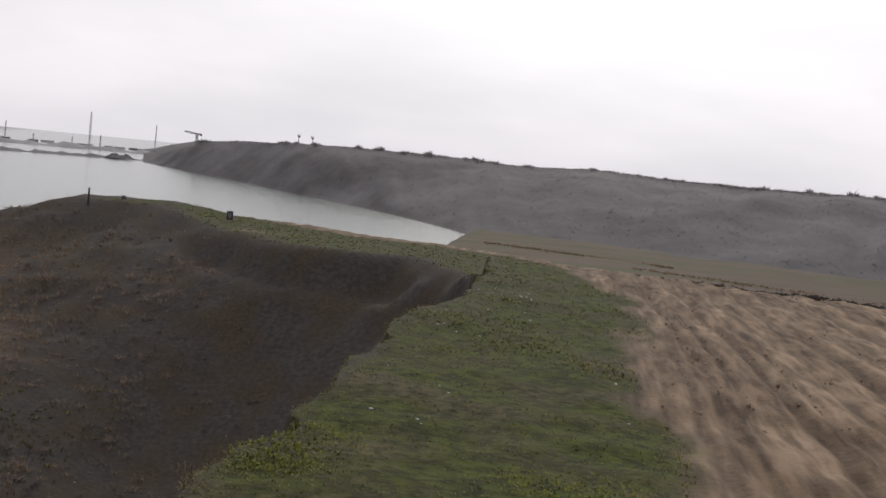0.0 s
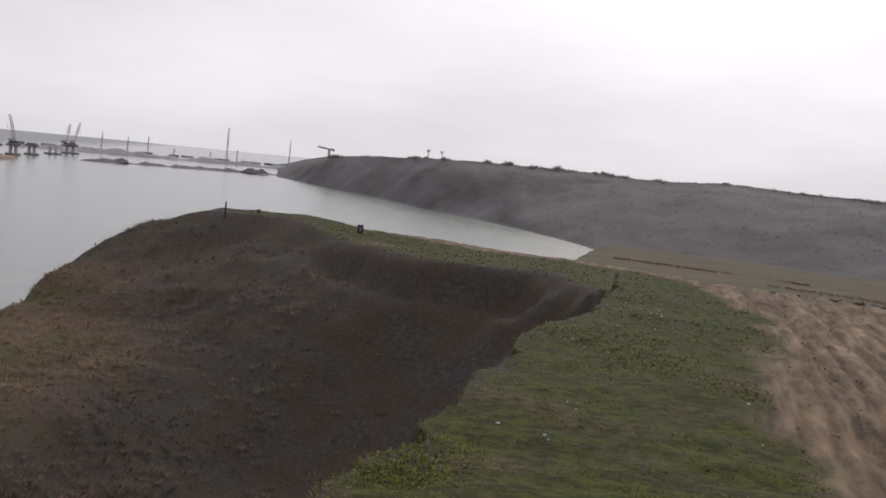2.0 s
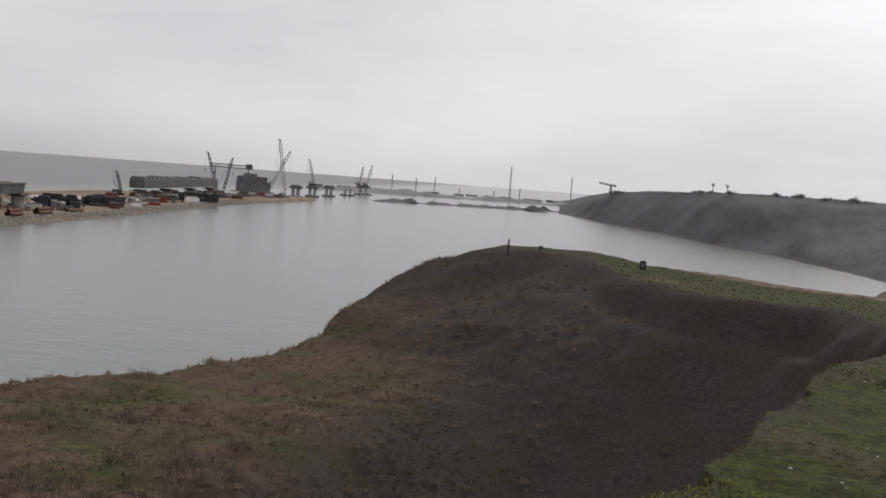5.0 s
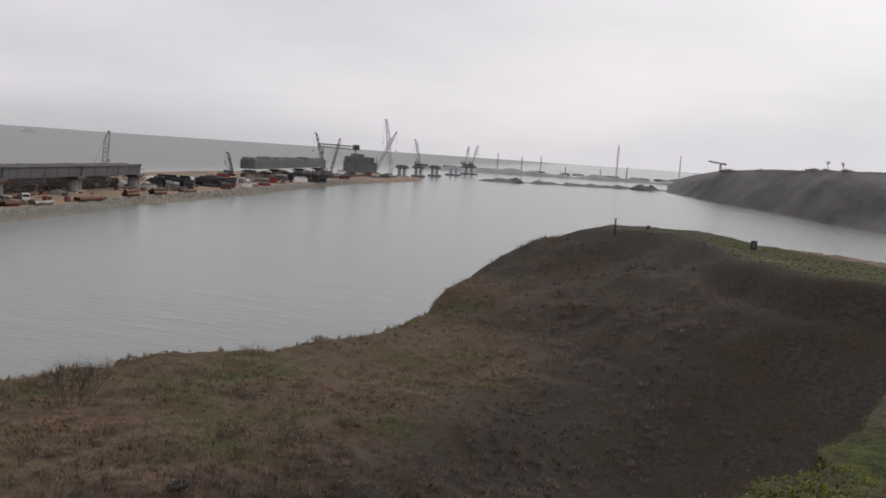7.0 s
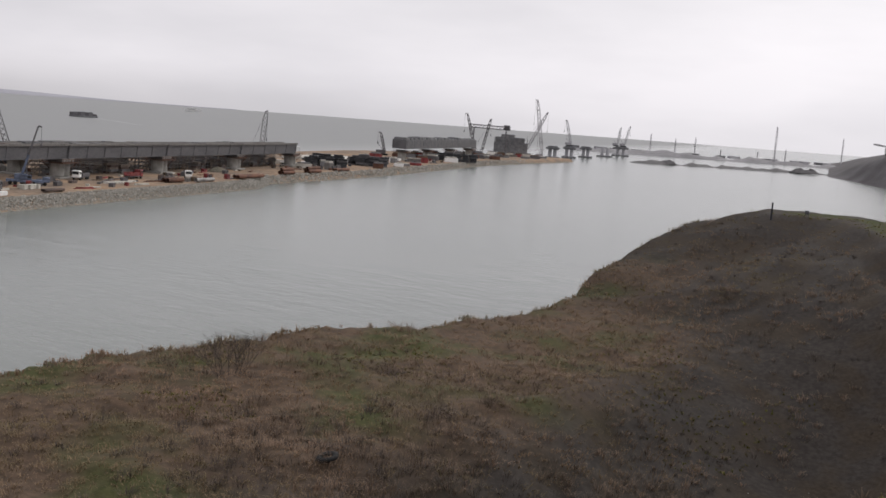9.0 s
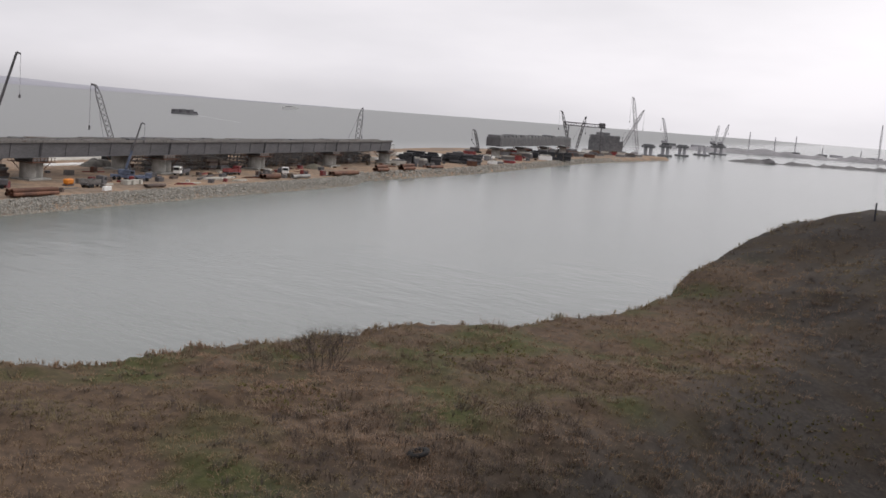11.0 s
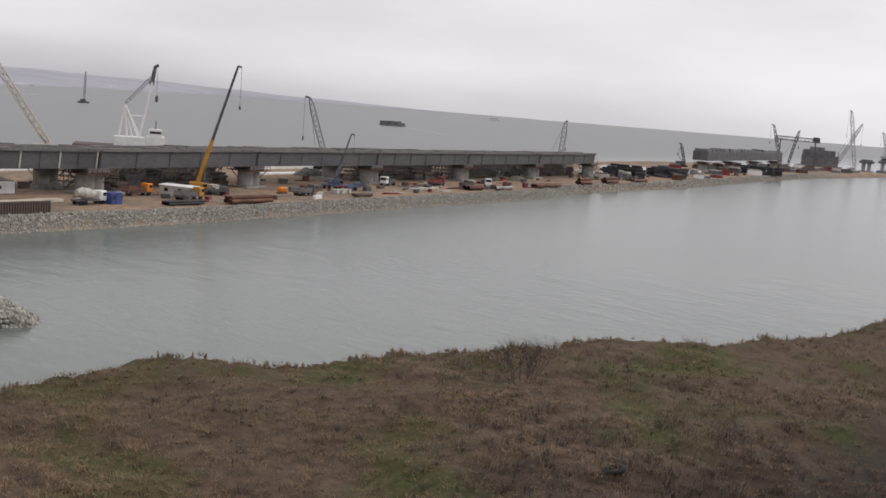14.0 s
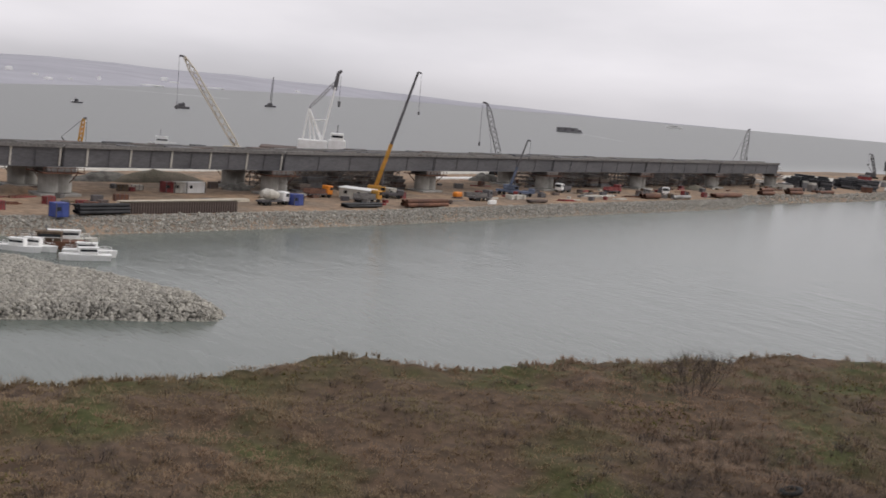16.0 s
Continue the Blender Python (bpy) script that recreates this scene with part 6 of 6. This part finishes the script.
def hill_scrub():
    rng = np.random.default_rng(51)
    az = np.concatenate([rng.uniform(-26, 12.4, 6000), rng.uniform(-26, 12.2, 5000)])
    v = np.concatenate([rng.uniform(3, 330, 6000), np.full(5000, -1.0)])
    rise = 320 - 200 * sstep(-4, 8, az)
    v = np.where(v < 0, rise * rng.uniform(0.93, 1.25, len(v)), v)
    r = np.interp(az, [p[0] for p in HILL_BASE], [p[1] for p in HILL_BASE]) + v
    r = r + np.clip(v, 0, 20) / 20 * 8 * vnoise(az * 0.8, v * 0.01, 55)
    z = hill_height(az, v) + 2.4 * sstep(-1.0, -3.0, az) * sstep(330, 150, v) - 0.3
    P = np.column_stack([-np.sin(np.radians(az)) * r, np.cos(np.radians(az)) * r, z])
    crest = np.arange(len(P)) >= 6000
    wood = np.clip(0.55 + 0.9 * vnoise(az * 1.6, 0 * az, 56) + 0.6 * vnoise(az * 6, 0 * az, 57), 0.6, 1.9) + 0.3 * sstep(-4, -14, az)
    h = rng.uniform(0.8, 2.2, len(P)) * np.where(crest, rng.uniform(0.6, 1.4, len(P)) * wood, 0.55)
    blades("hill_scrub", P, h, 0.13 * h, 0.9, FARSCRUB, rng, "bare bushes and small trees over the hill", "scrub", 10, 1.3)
    az = np.concatenate([rng.uniform(-12, -2.5, 500), rng.uniform(-24, -10, 350)])
    r = np.where(np.arange(850) < 500, 402 + (az + 5) * 3, 350 + (az + 15) * 2) + rng.normal(0, 2.5, 850)
    P = np.column_stack([-np.sin(np.radians(az)) * r, np.cos(np.radians(az)) * r, np.full(850, 2.5)])
    blades("field_reeds", P, rng.uniform(0.3, 0.8, 850), np.full(850, 0.2), 0.8, DRY, rng, "dark reeds along ditches of the field", "reeds", 7, 1.2)
    # low trees on the crest
    for k, a in enumerate((7.3, 6.6)):
        rr = 800 + 20 * k
        p = spot(a, rr, 35.5)
        c = new("crest_tree")
        c.matrix_world = pose(p.x, p.y, p.z, 0, 0, 40 * k)
        tagged(c, "small bare tree on the hill's crest", "tree", "crest trees")
        bm = bmesh.new()
        rod(bm, (0, 0, -1.5), (0.1, 0, 2.2), 0.3, 0.15)
        part("trunk", bm, SCRUB, c)
        bm = bmesh.new()
        rnd = random.Random(k)
        for j in range(26):
            q = Vector((rnd.uniform(-1.6, 1.6), rnd.uniform(-1.6, 1.6), rnd.uniform(1.6, 4.4)))
            rod(bm, (0.05, 0, rnd.uniform(0.8, 2)), q, 0.12, 0.04, 4)
        part("crown", bm, FARSCRUB, c)


hill_scrub()


def on_ground(x, y):
    return float(ground_height(np.array([x]), np.array([y]))[0][0])


def shrub():
    """A bare many-stemmed bush at the terrace edge."""
    x, y = -33.8, 35.4
    c = new("bare_bush")
    c.matrix_world = pose(x, y, on_ground(x, y) - 0.1)
    tagged(c, "leafless many-stemmed bush among dry weeds", "bush")
    rnd = random.Random(9)

    def grow(bm, a, d, ln, r, depth):
        b = a + d * ln
        rod(bm, a, b, r, r * 0.65, 4)
        if depth:
            for k in range(3 if depth > 1 else 4):
                e = (d + Vector((rnd.uniform(-0.6, 0.6), rnd.uniform(-0.6, 0.6), rnd.uniform(-0.1, 0.5)))).normalized()
                grow(bm, a.lerp(b, rnd.uniform(0.6, 1.0)), e, ln * rnd.uniform(0.55, 0.8), r * 0.62, depth - 1)
    for k in range(16):
        bm = bmesh.new()
        a = 2 * math.pi * k / 16
        grow(bm, Vector((0.4 * math.cos(a), 0.4 * math.sin(a), 0)), Vector(((0.25 + 0.5 * (k % 2)) * math.cos(a), (0.25 + 0.5 * (k % 2)) * math.sin(a), 1.0)).normalized(), rnd.uniform(0.72, 1.05), 0.013, 4)
        part("stem", bm, SCRUB, c)


shrub()


def tyre():
    x, y = -23.6, 29.8
    bm = bmesh.new()
    n, m = 28, 10
    rows = []
    for i in range(n):
        a = 2 * math.pi * i / n
        row = []
        for j in range(m):
            b = 2 * math.pi * j / m
            rr = 0.36 + 0.13 * math.cos(b)
            zz = 0.11 * math.sin(b) * (1 if abs(math.sin(b)) < 0.9 else 0.92)
            row.append(bm.verts.new((rr * math.cos(a), rr * math.sin(a), zz)))
        rows.append(row)
    for i in range(n):
        for j in range(m):
            bm.faces.new((rows[i][j], rows[(i + 1) % n][j], rows[(i + 1) % n][(j + 1) % m], rows[i][(j + 1) % m]))
    ob = link_bm("old_tyre", bm, RUBBER, smooth=True)
    ob.matrix_world = pose(x, y, on_ground(x, y) + 0.06, 12, -8, 0) @ Matrix.Scale(0.82, 4)
    tagged(ob, "old black car tyre lying in dry weeds", "tyre")


tyre()

BOARD = mat("dark_sign_board", (0.035, 0.035, 0.045), 0.6, 0, 0.15, 2, 9, 0.05)
PALEBAR = mat("faded_sign_print", (0.30, 0.30, 0.33), 0.7, 0, 0.1, 2, 9, 0.05)


def signs():
    p = spot(17.15, 91.0)
    bm = bmesh.new()
    rod(bm, (0, 0, -0.3), (0.02, 0, 1.36), 0.075, 0.065, 10)
    ob = link_bm("marker_post", bm, BOARD)
    ob.matrix_world = pose(p.x, p.y, on_ground(p.x, p.y), 0, 0, 17)
    tagged(ob, "dark upright wooden marker post on the cliff top", "post")
    for az, r, w, h, leg, label in ((15.51, 92.0, 0.30, 0.30, 0.22, "small dark notice board on short legs"), (10.36, 86.0, 0.46, 0.66, 0.16, "dark notice board with faded print on two legs")):
        p = spot(az, r)
        c = new("notice_board")
        c.matrix_world = pose(p.x, p.y, on_ground(p.x, p.y), 0, 0, az + 8)
        tagged(c, label, "sign", "notice boards")
        bm = bmesh.new()
        box(bm, (w, 0.04, h), (0, 0, leg), 0, 0.01)
        part("board", bm, BOARD, c)
        for s in (-1, 1):
            bm = bmesh.new()
            rod(bm, (s * w * 0.4, 0.04, -0.3), (s * w * 0.4, 0.04, leg + h), 0.025)
            part("leg", bm, BOOMGREY, c)
        for k in range(3):
            bm = bmesh.new()
            box(bm, (w * (0.6 - 0.12 * k), 0.012, h * 0.10), (0, -0.026, leg + h * (0.66 - 0.2 * k)))
            part("print_bar", bm, PALEBAR, c)


signs()


def litter():
    rng = np.random.default_rng(61)
    spots = [(0.8, 16.6), (0.45, 16.7), (2.2, 11.6), (0.3, 11.9), (0.0, 10.6), (1.25, 20.2), (-12.5, 50.2), (-9.0, 53.0), (-14.5, 48.0), (-11, 47), (-7.5, 45)]
    spots += [(1.6 + rng.normal() * 0.35, 22.5 + rng.normal() * 0.5) for k in range(14)]
    spots += [(rng.uniform(-0.5, 2.4), rng.uniform(9, 26)) for k in range(26)]
    for k, (x, y) in enumerate(spots):
        bm = bmesh.new()
        s = rng.uniform(0.009, 0.021) * (2.2 if y > 40 else 1.0)
        bmesh.ops.create_icosphere(bm, subdivisions=1, radius=s)
        for v in bm.verts:
            v.co = Vector((v.co.x * 1.3, v.co.y, v.co.z * 0.6)) * float(rng.uniform(0.8, 1.2))
        ob = link_bm("pebble", bm, LITTER)
        ob.matrix_world = pose(x, y, on_ground(x, y) + s * 0.45, 0, 0, float(rng.uniform(0, 360)))
        tagged(ob, "small pale stone lying in the grass", "stone", "pale stones")


litter()


CRUMB = mat("dry_earth_crumb", (0.24, 0.175, 0.122), 0.95, 0, 0.2, 1.0, 9.0, 0.2, second=(0.15, 0.108, 0.075), island=0.4, spec=0.1)


def clods():
    """Crumbled earth along the lip and the far bank of the track."""
    rng = np.random.default_rng(71)
    x, y, r = polar_points(60000, -30, 28, 6, 40, rng)
    z, d, e = ground_height(x, y)
    ok = (d > 0.05) & (d < 0.8)
    P = np.column_stack([x, y, z])[ok][:900]
    x, y, r = polar_points(30000, -30, -5, 24, 44, rng)
    z, d, e = ground_height(x, y)
    ok = (np.abs(d + 0.5) < 0.7) & (y > 20) & (x > 5.5)
    P = np.concatenate([P, np.column_stack([x, y, z])[ok][:900]])
    x, y, r = polar_points(40000, -30, -6, 5, 34, rng)
    z, d, e = ground_height(x, y)
    left = np.interp(y, [p[0] for p in ROAD_LEFT], [p[1] for p in ROAD_LEFT])
    ok = (d < -0.3) & (x > left + 0.1) & (vnoise(x * 0.8, y * 0.3, 77) > 0.1)
    Q = np.column_stack([x, y, z])[ok][:1300]
    V, F, _, _ = rocks_arrays(Q, rng.gamma(2.0, 0.010, len(Q)).clip(0.01, 0.07) + 0.0004 * np.hypot(Q[:, 0], Q[:, 1]), rng)
    tagged(from_arrays("track_crumbs", V, F, CRUMB, False), "dry earth crumbs strewn over the track", "earth", kind="stuff")
    V, F, _, _ = rocks_arrays(P, rng.uniform(0.05, 0.22, len(P)), rng)
    tagged(from_arrays("earth_clods", V, F, EARTH, False), "crumbled dark earth along the gully's lip", "earth", kind="stuff")


clods()
